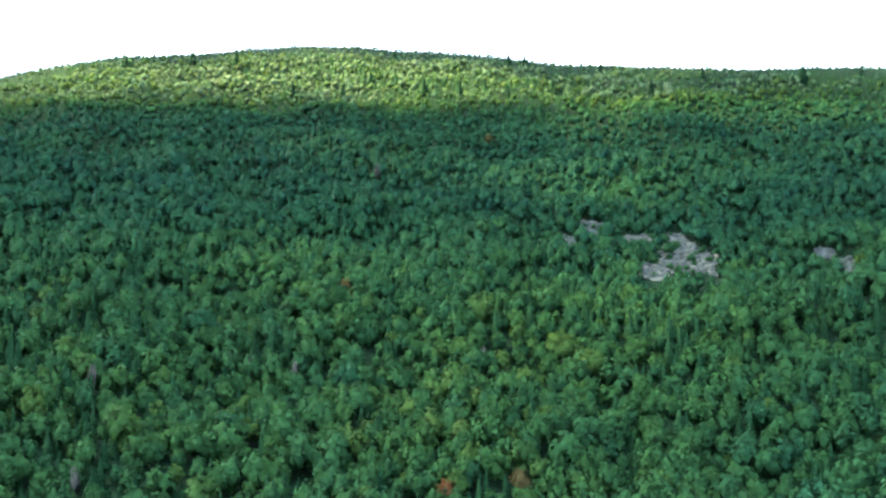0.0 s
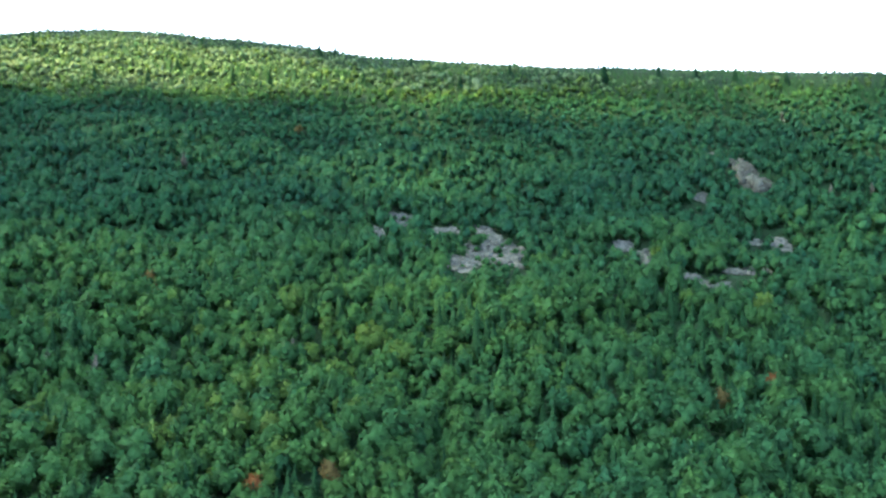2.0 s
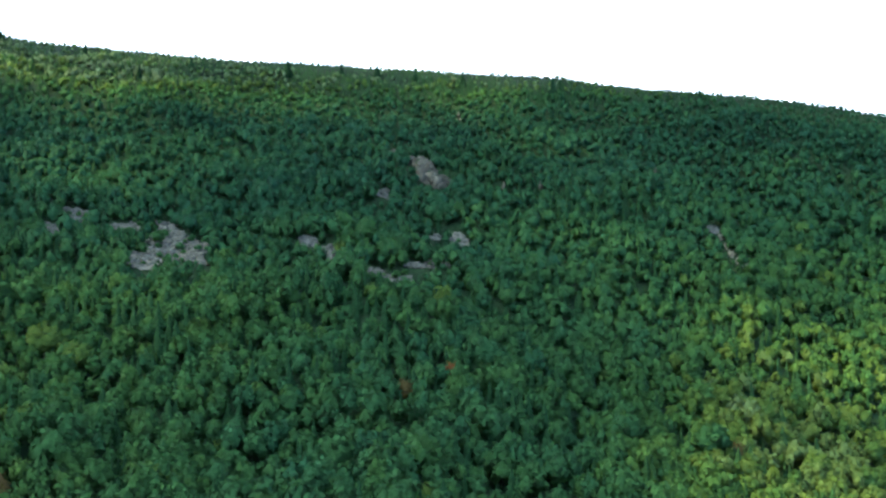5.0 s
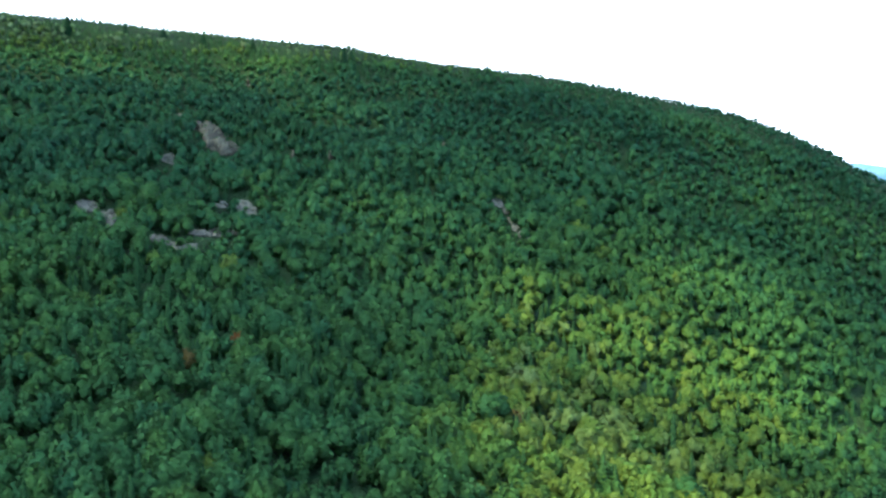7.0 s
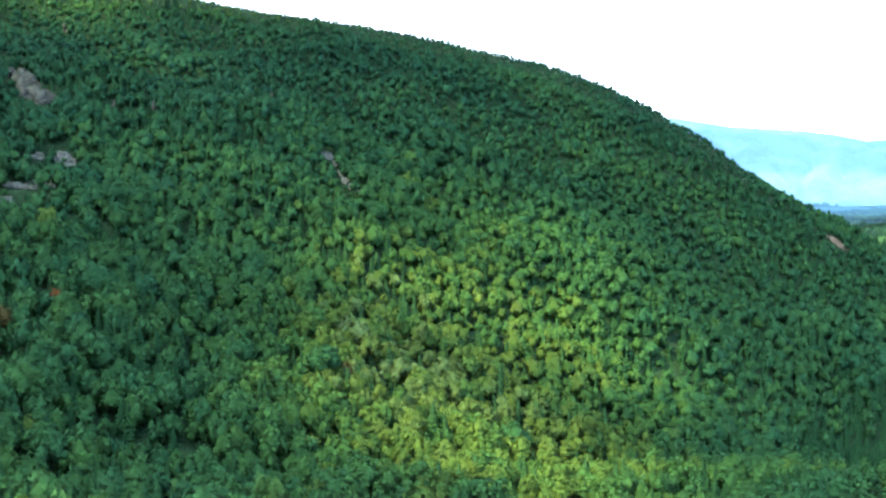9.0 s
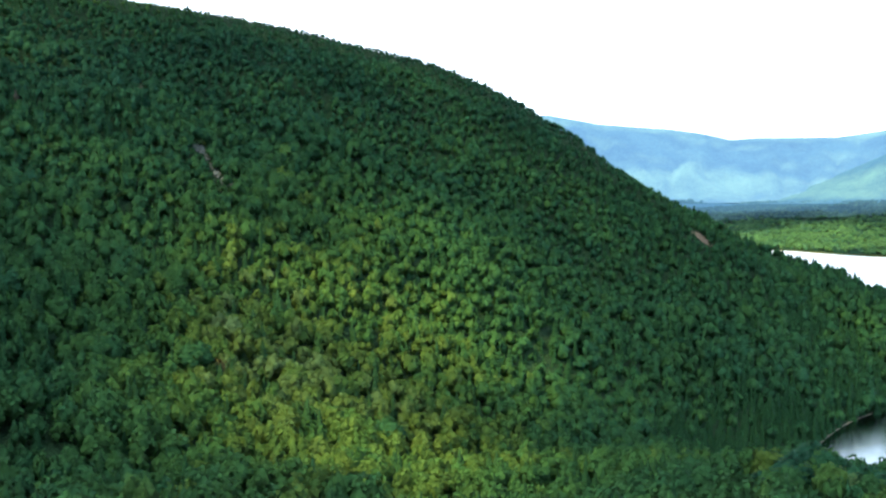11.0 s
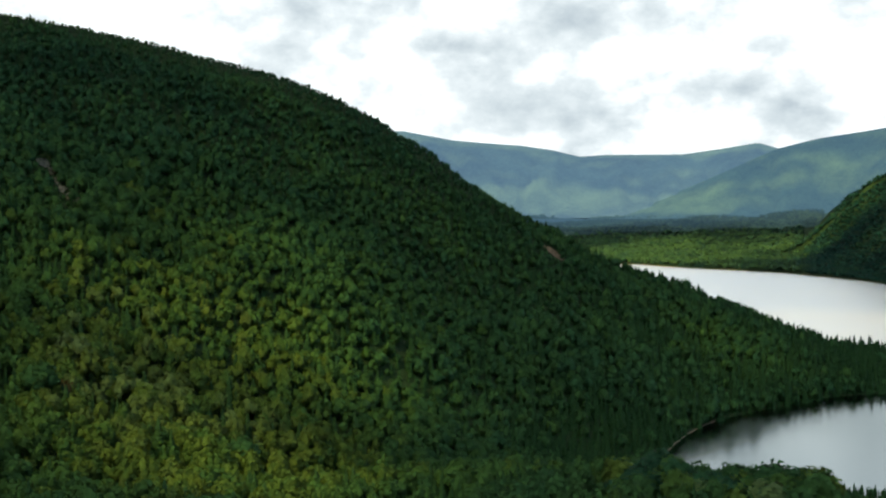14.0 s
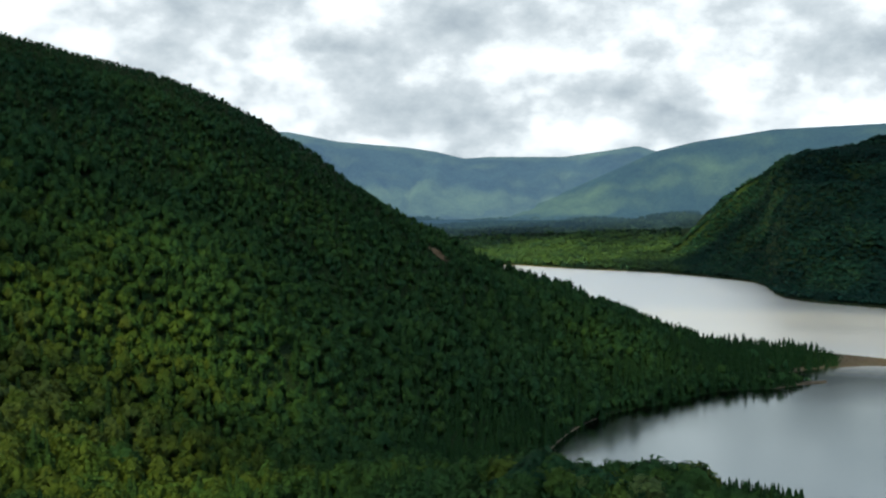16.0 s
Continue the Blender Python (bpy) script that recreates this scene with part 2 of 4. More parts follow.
# ---- the lie of the land ----
# Bearings are degrees clockwise from north (+y), seen from the lookout at the origin; the lake lies at height 0.
def curve(rows, bearing, column, soft=1.4):
    """A control line, read at bearings and rounded off."""
    b = np.array([row[0] for row in rows], float)
    v = np.array([row[column] for row in rows], float)
    fine = np.arange(-200, 201, 0.5)
    line = np.interp(fine, b, v)
    kernel = np.exp(-0.5 * (np.arange(-8, 9) * 0.5 / soft) ** 2)
    line = np.convolve(np.pad(line, 8, mode="edge"), kernel / kernel.sum(), "valid")
    return np.interp(bearing, fine, line)


# bearing, metres away, height
SHOULDER = [(-180, 200, 60), (-40, 190, 80), (0, 195, 76), (25, 205, 72), (40, 245, 58), (50, 275, 46), (60, 310, 42.8), (70, 335, 42.6),
            (76, 335, 39.6), (78, 330, 34.8), (80, 322, 29), (82, 315, 22), (90, 290, 8), (180, 200, 60)]
TROUGH = [(-180, 420, 50), (-40, 235, 72), (0, 240, 71), (25, 250, 66), (40, 290, 52), (50, 350, 38), (60, 455, 22), (66, 540, 6),
          (69, 565, -3), (71, 575, -8), (90, 560, -8), (110, 560, -8), (150, 600, 10), (180, 420, 50)]
TOE = [(-180, 600, 60), (-40, 320, 96), (0, 330, 97), (25, 340, 90), (40, 370, 72), (50, 430, 52), (60, 530, 30), (66, 575, 12),
       (68.6, 612, 2), (69.8, 670, 0), (71, 702, 0), (73.5, 748, 0), (75.4, 768, 0), (75.7, 795, 0), (78.1, 828, 0), (80.2, 905, -2), (81.2, 950, -2), (83.3, 975, -1), (90, 966, -5),
       (110, 900, -8), (150, 800, 20), (180, 600, 60)]
CREST = [(-180, 900, 121), (-60, 900, 241), (-25, 900, 282.0), (-17, 930, 322.0), (-6.6, 950, 345.2), (0, 940, 337.8), (6, 910, 317.8), (18, 870, 297.6),
         (24, 861, 290.4), (31, 850, 281.2), (36, 845, 267.8), (42, 840, 253.8), (50.4, 840, 221.4), (53.9, 845, 199.7), (56, 850, 181.7), (58.4, 860, 156.8), (61.2, 870, 129), (64, 880, 104),
         (67, 890, 77.5), (71.5, 900, 51), (73.7, 905, 33), (76.6, 912, 16), (80.7, 950, 7), (82.6, 968, 4.5), (84, 962, 1.3), (90, 965, 0.9),
         (92, 965, -6), (110, 1000, -8), (150, 1000, 30), (180, 900, 120)]
FAR_SHORE = [(-60, 2700), (55, 2700), (67.3, 2513), (70, 2365), (74.6, 2222), (78.3, 2016), (79.7, 1920), (80.0, 1665), (81.6, 1585), (85, 1515), (95, 1440), (120, 1420)]
RIGHT_HILL = [(73, 0), (75, 12), (76.2, 34), (77.2, 70), (78.1, 150), (79.2, 198), (80.9, 203), (82, 227), (83.2, 230), (85, 217), (92, 220), (100, 200), (120, 60)]

rng = np.random.default_rng(7)
SWELLS = [(rng.uniform(0, 2 * math.pi), rng.uniform(0, 2 * math.pi), wide) for wide in (420, 310, 190, 140, 95, 70, 48, 33, 24, 17, 12) for _ in range(4)]


def rolling(x, y, longest, shortest):
    """Smooth uneven ground between two wavelengths, about -1 to 1."""
    total, weight = np.zeros_like(x), 0.0
    for turn, phase, wide in SWELLS:
        if shortest <= wide <= longest:
            total += wide * np.sin((x * math.cos(turn) + y * math.sin(turn)) * 2 * math.pi / wide + phase)
            weight += wide * wide * 0.5
    return total / max(weight, 1e-6) ** 0.5 * 0.6


def smooth(a, low, high):
    s = np.clip((a - low) / (high - low), 0, 1)
    return s * s * (3 - 2 * s)


def base_table():
    """Heights on a fine net of bearings and distances, rounded off along both."""
    bearings = np.arange(-180, 180.01, 0.5)
    away = np.arange(0, 1501, 5.0)
    crest_r, crest_z = curve(CREST, bearings, 1), curve(CREST, bearings, 2)
    toe_r, toe_z = curve(TOE, bearings, 1), curve(TOE, bearings, 2)
    net = np.zeros((len(bearings), len(away)))
    for i, b in enumerate(bearings):
        drop = 60 + 0.55 * max(crest_z[i], 0)
        mid_r, mid_z = toe_r[i] + 0.45 * (crest_r[i] - toe_r[i]), toe_z[i] + 0.43 * (crest_z[i] - toe_z[i])
        back = max(30, min(200, crest_z[i] * 3))
        wooded_back = crest_z[i] - 4 if crest_z[i] > 200 else -8
        if b < -60 or b > 130:
            wooded_back = 60
        knots_r = [0, 9, 60, 130, curve(SHOULDER, b, 1), curve(TROUGH, b, 1), toe_r[i], mid_r, crest_r[i] - 40, crest_r[i], crest_r[i] + 60, crest_r[i] + 60 + back + drop, 1500]
        knots_z = [128.4, 127.6, 90, 72, curve(SHOULDER, b, 2), curve(TROUGH, b, 2), toe_z[i], mid_z, mid_z + (crest_z[i] - mid_z) * 0.9, crest_z[i],
                   crest_z[i] - max(1.5, 0.02 * crest_z[i]), wooded_back, wooded_back]
        knots_r = np.maximum.accumulate(np.array(knots_r) + np.arange(13) * 0.01)
        net[i] = np.interp(away, knots_r, knots_z)
    soft = np.exp(-0.5 * (np.arange(-6, 7) * 5 / 11.0) ** 2)
    soft /= soft.sum()
    rounded = np.apply_along_axis(lambda line: np.convolve(np.pad(line, 6, mode="edge"), soft, "valid"), 1, net)
    keep = smooth(away, 20, 60)
    return net * (1 - keep) + rounded * keep


NET = base_table()


def land(x, y):
    """Height of the ground at x, y (arrays)."""
    x, y = np.asarray(x, float), np.asarray(y, float)
    away, bearing = np.hypot(x, y), np.degrees(np.arctan2(x, y))
    i, j = (bearing + 180) / 0.5, np.clip(away, 0, 1499) / 5.0
    i0, j0 = np.clip(i.astype(int), 0, NET.shape[0] - 2), np.clip(j.astype(int), 0, NET.shape[1] - 2)
    u, v = i - i0, j - j0
    near = (NET[i0, j0] * (1 - u) + NET[i0 + 1, j0] * u) * (1 - v) + (NET[i0, j0 + 1] * (1 - u) + NET[i0 + 1, j0 + 1] * u) * v
    swell = smooth(near, 6, 60) * smooth(away, 120, 300)
    # the crest itself runs smooth
    swell = swell * (1 - 0.7 * smooth(away - np.interp(bearing, [row[0] for row in CREST], [row[1] for row in CREST]), -110, -40) * (1 - smooth(bearing, 48, 56)))
    near = near + swell * (5.0 * rolling(x, y, 420, 95) + 2.2 * rolling(x, y, 70, 24))
    # the low spit that closes the bay
    spit = np.abs(np.interp(bearing, [75, 78, 80, 81, 82.3], [798, 826, 845, 860, 874]) - away)
    spit = np.where((bearing > 75) & (bearing < 82.4), 1.1 - (0.011 + 0.035 * smooth(bearing, 80.7, 82.3) * (1 + 0.5 * np.sin(bearing * 9))) * spit ** 2, -9)
    near = np.where(away < 1040, np.maximum(near, spit), near)
    # plain, hill and rising valley past the far lake
    inland = away - curve(FAR_SHORE, bearing, 1, 0.35)
    plain = np.where(inland < 0, np.maximum(inland * 0.2, -8), 2.0 + 0.03 * np.minimum(inland, 500) + 0.062 * np.maximum(inland - 500, 0))
    hill = curve(RIGHT_HILL, bearing, 1) * np.where(away < 2620, smooth(inland, 20, 800) ** 0.8, 1 - 0.25 * smooth(away, 2620, 3600))
    hill = hill * (1 + 0.05 * rolling(x, y, 420, 95)) + 13 * smooth(hill, 5, 60) * rolling(x, y, 310, 70)
    far = np.where(inland > 0, np.maximum(plain, plain * 0.3 + hill), plain)
    far = far + smooth(inland, 100, 900) * 3.0 * rolling(x, y, 420, 140) + smooth(inland, 700, 1500) * 9.0 * rolling(x, y, 420, 190)
    behind = 45 + 25 * rolling(x, y, 420, 190)
    side = smooth(bearing, 54, 57) * (1 - smooth(bearing, 118, 130))
    far = far * side + behind * (1 - side)
    blend = smooth(away, 1080, 1480)
    return near * (1 - blend) + far * blend


# ---- mesh helpers ----
def mesh_of(name, verts, tris, mats, tint=None, smooth_faces=False, outward=None):
    verts, tris = np.asarray(verts, np.float32), np.asarray(tris, np.int32)
    mesh = bpy.data.meshes.new(name)
    mesh.vertices.add(len(verts))
    mesh.vertices.foreach_set("co", verts.ravel())
    size = tris.shape[1]
    mesh.loops.add(tris.size)
    mesh.loops.foreach_set("vertex_index", tris.ravel())
    mesh.polygons.add(len(tris))
    mesh.polygons.foreach_set("loop_start", np.arange(0, tris.size, size, dtype=np.int32))
    if smooth_faces:
        mesh.polygons.foreach_set("use_smooth", np.ones(len(tris), bool))
    if tint is not None:
        mesh.attributes.new("tint", "FLOAT", "POINT").data.foreach_set("value", np.asarray(tint, np.float32))
    if outward is not None:
        mesh.attributes.new("outward", "FLOAT_VECTOR", "POINT").data.foreach_set("vector", np.asarray(outward, np.float32).ravel())
    for m in mats if isinstance(mats, (list, tuple)) else [mats]:
        mesh.materials.append(m)
    mesh.update(calc_edges=True)
    return mesh


def part(name, mesh, parent, label=""):
    ob = new(name, mesh)
    ob.parent = parent
    return tagged(ob, label) if label else ob


def net_faces(rows, cols, wrap=False):
    i, j = np.meshgrid(np.arange(rows - 1), np.arange(cols if wrap else cols - 1), indexing="ij")
    k = (j + 1) % cols
    return np.stack([i * cols + j, i * cols + k, (i + 1) * cols + k, (i + 1) * cols + j], -1).reshape(-1, 4)


# ---- ground and water ----
def build_ground():
    bearings = np.concatenate([np.arange(-180, -32, 4), np.arange(-32, 62, 0.5), np.arange(62, 90, 0.25), np.arange(90, 96, 0.5), np.arange(96, 180, 4)])
    away = np.concatenate([np.linspace(0.0, 200, 26), np.linspace(207, 1120, 135), np.geomspace(1135, 1480, 11), np.linspace(1500, 2820, 76), np.geomspace(2850, 4900, 30)])
    a, b = np.meshgrid(away, np.radians(bearings), indexing="ij")
    x, y = a * np.sin(b), a * np.cos(b)
    verts = np.stack([x, y, land(x, y)], -1).reshape(-1, 3)
    faces = net_faces(len(away), len(bearings), True)[:, ::-1]
    ob = new("ground", mesh_of("ground", verts, faces, GROUND, smooth_faces=True))
    tagged(ob, "dark green forest floor over hills and valley", "ground", kind="structure")


def build_water():
    away = np.concatenate([[400], np.linspace(450, 2800, 60)])
    bearings = np.radians(np.arange(54, 128, 1.0))
    a, b = np.meshgrid(away, bearings, indexing="ij")
    verts = np.stack([a * np.sin(b), a * np.cos(b), np.zeros_like(a)], -1).reshape(-1, 3)
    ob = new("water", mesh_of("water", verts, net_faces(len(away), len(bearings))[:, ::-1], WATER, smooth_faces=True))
    tagged(ob, "still grey lake water reflecting the clouds", "lake", kind="structure")


build_ground()
build_water()


# ---- distant ranges ----
FAR_CREST = [(40, 3.2), (52, 3.8), (56, 3.75), (58.5, 3.27), (61.9, 2.98), (63.4, 2.75), (64.8, 2.4), (66, 2.48), (69.8, 2.45), (71.8, 2.72), (73.4, 2.96), (74.3, 2.67), (77, 2.4), (100, 2.6)]
MID_CREST = [(60, -3), (65, -1.2), (67, -0.35), (69.8, 0.68), (72.3, 1.78), (74.3, 2.67), (76.2, 3.11), (78, 3.36), (79.9, 3.64), (84.9, 3.79), (92, 4.1), (112, 3.0)]


def build_range(name, label, rows, near, crest, mat, low, high, gully):
    bearings = np.arange(low, high, 0.25)
    step = np.linspace(0, 1.35, 44)
    b, s = np.meshgrid(np.radians(bearings), step)
    away = near + (crest - near) * s
    peak = 130 + crest * np.tan(np.radians(np.interp(np.degrees(b), [r[0] for r in rows], [r[1] for r in rows])))
    foot = 84.0
    rise = np.where(s < 1, 0.35 * np.clip(s, 0, 1) + 0.65 * smooth(s, 0, 1.08), 1 - 1.2 * np.maximum(s - 1, 0))
    x, y = away * np.sin(b), away * np.cos(b)
    # spurs run down from the crest, with shallow gullies between them
    across = np.degrees(b) + 0.6 * rolling(x, y, 420, 190)
    spurs = np.sin(across * 2.1 + 0.4) + 0.6 * np.sin(across * 4.7 + 2.0 + 1.5 * s) + 0.35 * np.sin(across * 9.3 + 4.0 * s)
    z = foot + (peak - foot) * rise + gully * np.sin(np.pi * np.clip(s, 0, 1)) ** 1.3 * (0.55 * spurs + 0.35 * rolling(x, y, 310, 70)) * np.clip((peak - foot) / 140, 0, 1)
    verts = np.stack([x, y, z], -1).reshape(-1, 3)
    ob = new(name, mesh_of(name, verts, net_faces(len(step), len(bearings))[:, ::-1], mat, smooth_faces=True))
    tagged(ob, label, "mountain", kind="structure")


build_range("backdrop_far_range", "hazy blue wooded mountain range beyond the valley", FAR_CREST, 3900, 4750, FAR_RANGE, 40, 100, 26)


def build_valley():
    away, bearing = np.meshgrid(np.linspace(3380, 4100, 30), np.radians(np.arange(56, 104, 0.5)), indexing="ij")
    x, y = away * np.sin(bearing), away * np.cos(bearing)
    verts = np.stack([x, y, land(x, y) + 2.0 + 4.0 * smooth(away, 3380, 3450)], -1).reshape(-1, 3)
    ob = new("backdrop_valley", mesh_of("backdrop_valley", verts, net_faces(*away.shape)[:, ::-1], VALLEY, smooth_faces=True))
    tagged(ob, "hazy wooded valley floor below the mountains", "valley", kind="structure")


build_valley()
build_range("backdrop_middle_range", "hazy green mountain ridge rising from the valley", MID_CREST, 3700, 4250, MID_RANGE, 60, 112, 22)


# ---- trees ----
def icosphere(level):
    bm = bmesh.new()
    bmesh.ops.create_icosphere(bm, subdivisions=level, radius=1.0)
    bm.verts.index_update()
    v = np.array([p.co for p in bm.verts])
    f = np.array([[p.index for p in face.verts] for face in bm.faces])
    bm.free()
    return v, f


ICO = icosphere(1)
OCTA = (np.array([[1, 0, 0], [0, 1, 0], [-1, 0, 0], [0, -1, 0], [0, 0, 1], [0, 0, -1]], float),
        np.array([[0, 1, 4], [1, 2, 4], [2, 3, 4], [3, 0, 4], [1, 0, 5], [2, 1, 5], [3, 2, 5], [0, 3, 5]]))


def leaf_tris(centres, normals, size, r, loose=0.5):
    """Small ragged leaf sprays, one triangle each."""
    n = len(centres)
    normals = normals + r.normal(0, loose, (n, 3))
    normals /= np.linalg.norm(normals, axis=1, keepdims=True)
    side = np.cross(normals, r.normal(0, 1, (n, 3)))
    side /= np.linalg.norm(side, axis=1, keepdims=True)
    up = np.cross(normals, side)
    s = size * r.uniform(0.6, 1.4, (n, 1))
    verts = np.stack([centres + side * s, centres - side * s * 0.6 + up * s * 0.9, centres - side * s * 0.5 - up * s * r.uniform(0.5, 1.1, (n, 1))], 1)
    return verts.reshape(-1, 3), np.arange(n * 3).reshape(-1, 3)


def join(pieces):
    """Joins (vertices, triangles, outward ways)."""
    verts, tris, ways, start = [], [], [], 0
    for v, f, w in pieces:
        verts.append(v)
        tris.append(f + start)
        ways.append(w)
        start += len(v)
    return np.concatenate(verts), np.concatenate(tris), np.concatenate(ways)


def unit(v):
    return v / np.maximum(np.linalg.norm(v, axis=-1, keepdims=True), 1e-9)


def broad_crown(r, lobes, leaves, wide=0.32, low=0.06):
    """A broadleaf crown of unit height: a ragged dome of separate boughs, each a lumpy mass thick with leaf sprays, with gaps between."""
    base_v, base_f = ICO if lobes > 9 else OCTA
    heart = np.array([0, 0, 0.52])
    deep = 0.5 * (1 - low)
    k = np.arange(lobes)
    rise = np.clip(0.93 - 1.25 * (k + r.uniform(0, 0.6, lobes)) / lobes, -0.45, 1)
    turn = k * 2.399 + r.uniform(-0.5, 0.5, lobes)
    flat = np.sqrt(1 - rise ** 2)
    ways = np.stack([np.cos(turn) * flat, np.sin(turn) * flat, rise], -1)
    bulk = (0.78 if lobes < 4 else 0.62 if lobes < 7 else 0.53) * r.uniform(0.78, 1.2, lobes)
    reach = np.array([wide, wide, deep]) * (1.0 - 0.86 * bulk)[:, None] * r.uniform(0.82, 1.12, (lobes, 1))
    centres = heart + ways * reach
    lean = r.normal(0, 0.06, 2)
    pieces = []
    for c, way, size in zip(centres, ways, bulk):
        swing = r.uniform(0, 6.28)
        v = base_v @ np.array([[math.cos(swing), math.sin(swing), 0], [-math.sin(swing), math.cos(swing), 0], [0, 0, 1]]) * r.uniform(0.8, 1.2, (len(base_v), 1))
        v = c + v * np.array([wide, wide, deep * 0.92]) * size
        v[:, :2] += lean * v[:, 2:]
        out = unit(0.75 * base_v + 0.55 * way + [0, 0, 0.12])
        pieces.append((v, base_f, out))
    which = r.integers(0, lobes, leaves)
    on = unit(r.normal(0, 1, (leaves, 3)) + 0.9 * ways[which] + [0, 0, 0.25])
    at = centres[which] + on * np.array([wide, wide, deep]) * (bulk[which] * r.uniform(0.92, 1.2, leaves))[:, None]
    at[:, :2] += lean * at[:, 2:]
    spray = wide * (0.15 if leaves > 150 else 0.19 if leaves > 70 else 0.22 if leaves > 40 else 0.26 if leaves > 20 else 0.34)
    lv, lf = leaf_tris(at, on, spray, r, 0.45)
    pieces.append((lv, lf, np.repeat(unit(on + 0.4 * ways[which] + r.normal(0, 0.38, on.shape)), 3, 0)))
    return join(pieces)


def needle_crown(r, tiers, points, wide=0.2):
    """A spruce crown of unit height: drooping ragged whorls up to a thin tip."""
    pieces = []
    for k in range(tiers):
        s = k / tiers
        z0, radius = 0.08 + 0.84 * s, wide * (1 - s) ** 0.9 * r.uniform(0.85, 1.15) + 0.012
        a = r.uniform(0, 6.28) + np.arange(points) * 2 * math.pi / points
        reach = radius * np.where(np.arange(points) % 2 == 0, 1.0, 0.5) * r.uniform(0.75, 1.25, points)
        rim = np.stack([np.cos(a) * reach, np.sin(a) * reach, z0 - r.uniform(0.0, 0.06, points) * (1 - 0.5 * s)], -1)
        tip = np.array([[0, 0, min(1.0, z0 + 1.2 * 0.84 / tiers + 0.03)]])
        v = np.concatenate([rim, tip])
        ways = unit(np.concatenate([rim * [1, 1, 0] / radius, [[0, 0, 0.6]]]) + [0, 0, 0.5])
        pieces.append((v, np.array([[i, (i + 1) % points, points] for i in range(points)]), ways))
    return join(pieces)


def trunk(r, height=0.45, base=0.022, sides=5):
    a = np.arange(sides) * 2 * math.pi / sides
    ring = np.stack([np.cos(a), np.sin(a), 0 * a], -1)
    lean = np.array([r.uniform(-0.02, 0.02), r.uniform(-0.02, 0.02), height])
    v = np.concatenate([ring * base - [0, 0, 0.06], ring * base * 0.55 + lean])
    f = [[i, (i + 1) % sides, sides + (i + 1) % sides] for i in range(sides)] + [[i, sides + (i + 1) % sides, sides + i] for i in range(sides)]
    return v, np.array(f)


def planted(templates, x, y, z, high, spread, r):
    """One mesh's worth of trees, each a turned and scaled template. Gives vertices, triangles, outward ways and the tree of each vertex."""
    which, turn = r.integers(0, len(templates), len(x)), r.uniform(0, 2 * math.pi, len(x))
    verts, tris, ways, owner, start = [], [], [], [], 0
    for k, (v, f, way) in enumerate(templates):
        own = np.where(which == k)[0]
        if not len(own):
            continue
        c, s = np.cos(turn[own])[:, None], np.sin(turn[own])[:, None]
        h, w = high[own][:, None], (high * spread)[own][:, None]
        out = np.stack([(v[:, 0] * c - v[:, 1] * s) * w + x[own][:, None], (v[:, 0] * s + v[:, 1] * c) * w + y[own][:, None], v[:, 2] * h + z[own][:, None]], -1)
        verts.append(out.reshape(-1, 3))
        ways.append(np.stack([way[:, 0] * c - way[:, 1] * s, way[:, 0] * s + way[:, 1] * c, way[:, 2] + 0 * c], -1).reshape(-1, 3))
        tris.append((f[None] + (np.arange(len(own)) * len(v))[:, None, None] + start).reshape(-1, 3))
        owner.append(np.repeat(own, len(v)))
        start += len(own) * len(v)
    return np.concatenate(verts), np.concatenate(tris), np.concatenate(ways), np.concatenate(owner)


def scatter(r, low, high, b0, b1, spacing):
    """Places about the given spacing apart, on a shaken grid, between two distances and two bearings."""
    reach = np.arange(-high, high, spacing)
    x, y = np.meshgrid(reach, reach)
    x, y = (x + r.uniform(-0.48, 0.48, x.shape) * spacing).ravel(), (y + r.uniform(-0.48, 0.48, y.shape) * spacing).ravel()
    away, bearing = np.hypot(x, y), np.degrees(np.arctan2(x, y))
    keep = (away >= low) & (away < high) & (bearing > b0) & (bearing < b1)
    return x[keep], y[keep]


def on_slope(bearing, rise, above=0.0, start=150.0):
    """The first place along a bearing where ground lifted by above stands so many degrees over the lookout's level."""
    away = np.arange(start, 1060, 1.0)
    x, y = away * math.sin(radians(bearing)), away * math.cos(radians(bearing))
    z = land(x, y)
    up = np.degrees(np.arctan2(z + above - EYE[2], away)) >= rise
    k = int(np.argmax(up)) if up.any() else int(np.argmax((z + above - EYE[2]) / away))
    return float(x[k]), float(y[k]), float(z[k])


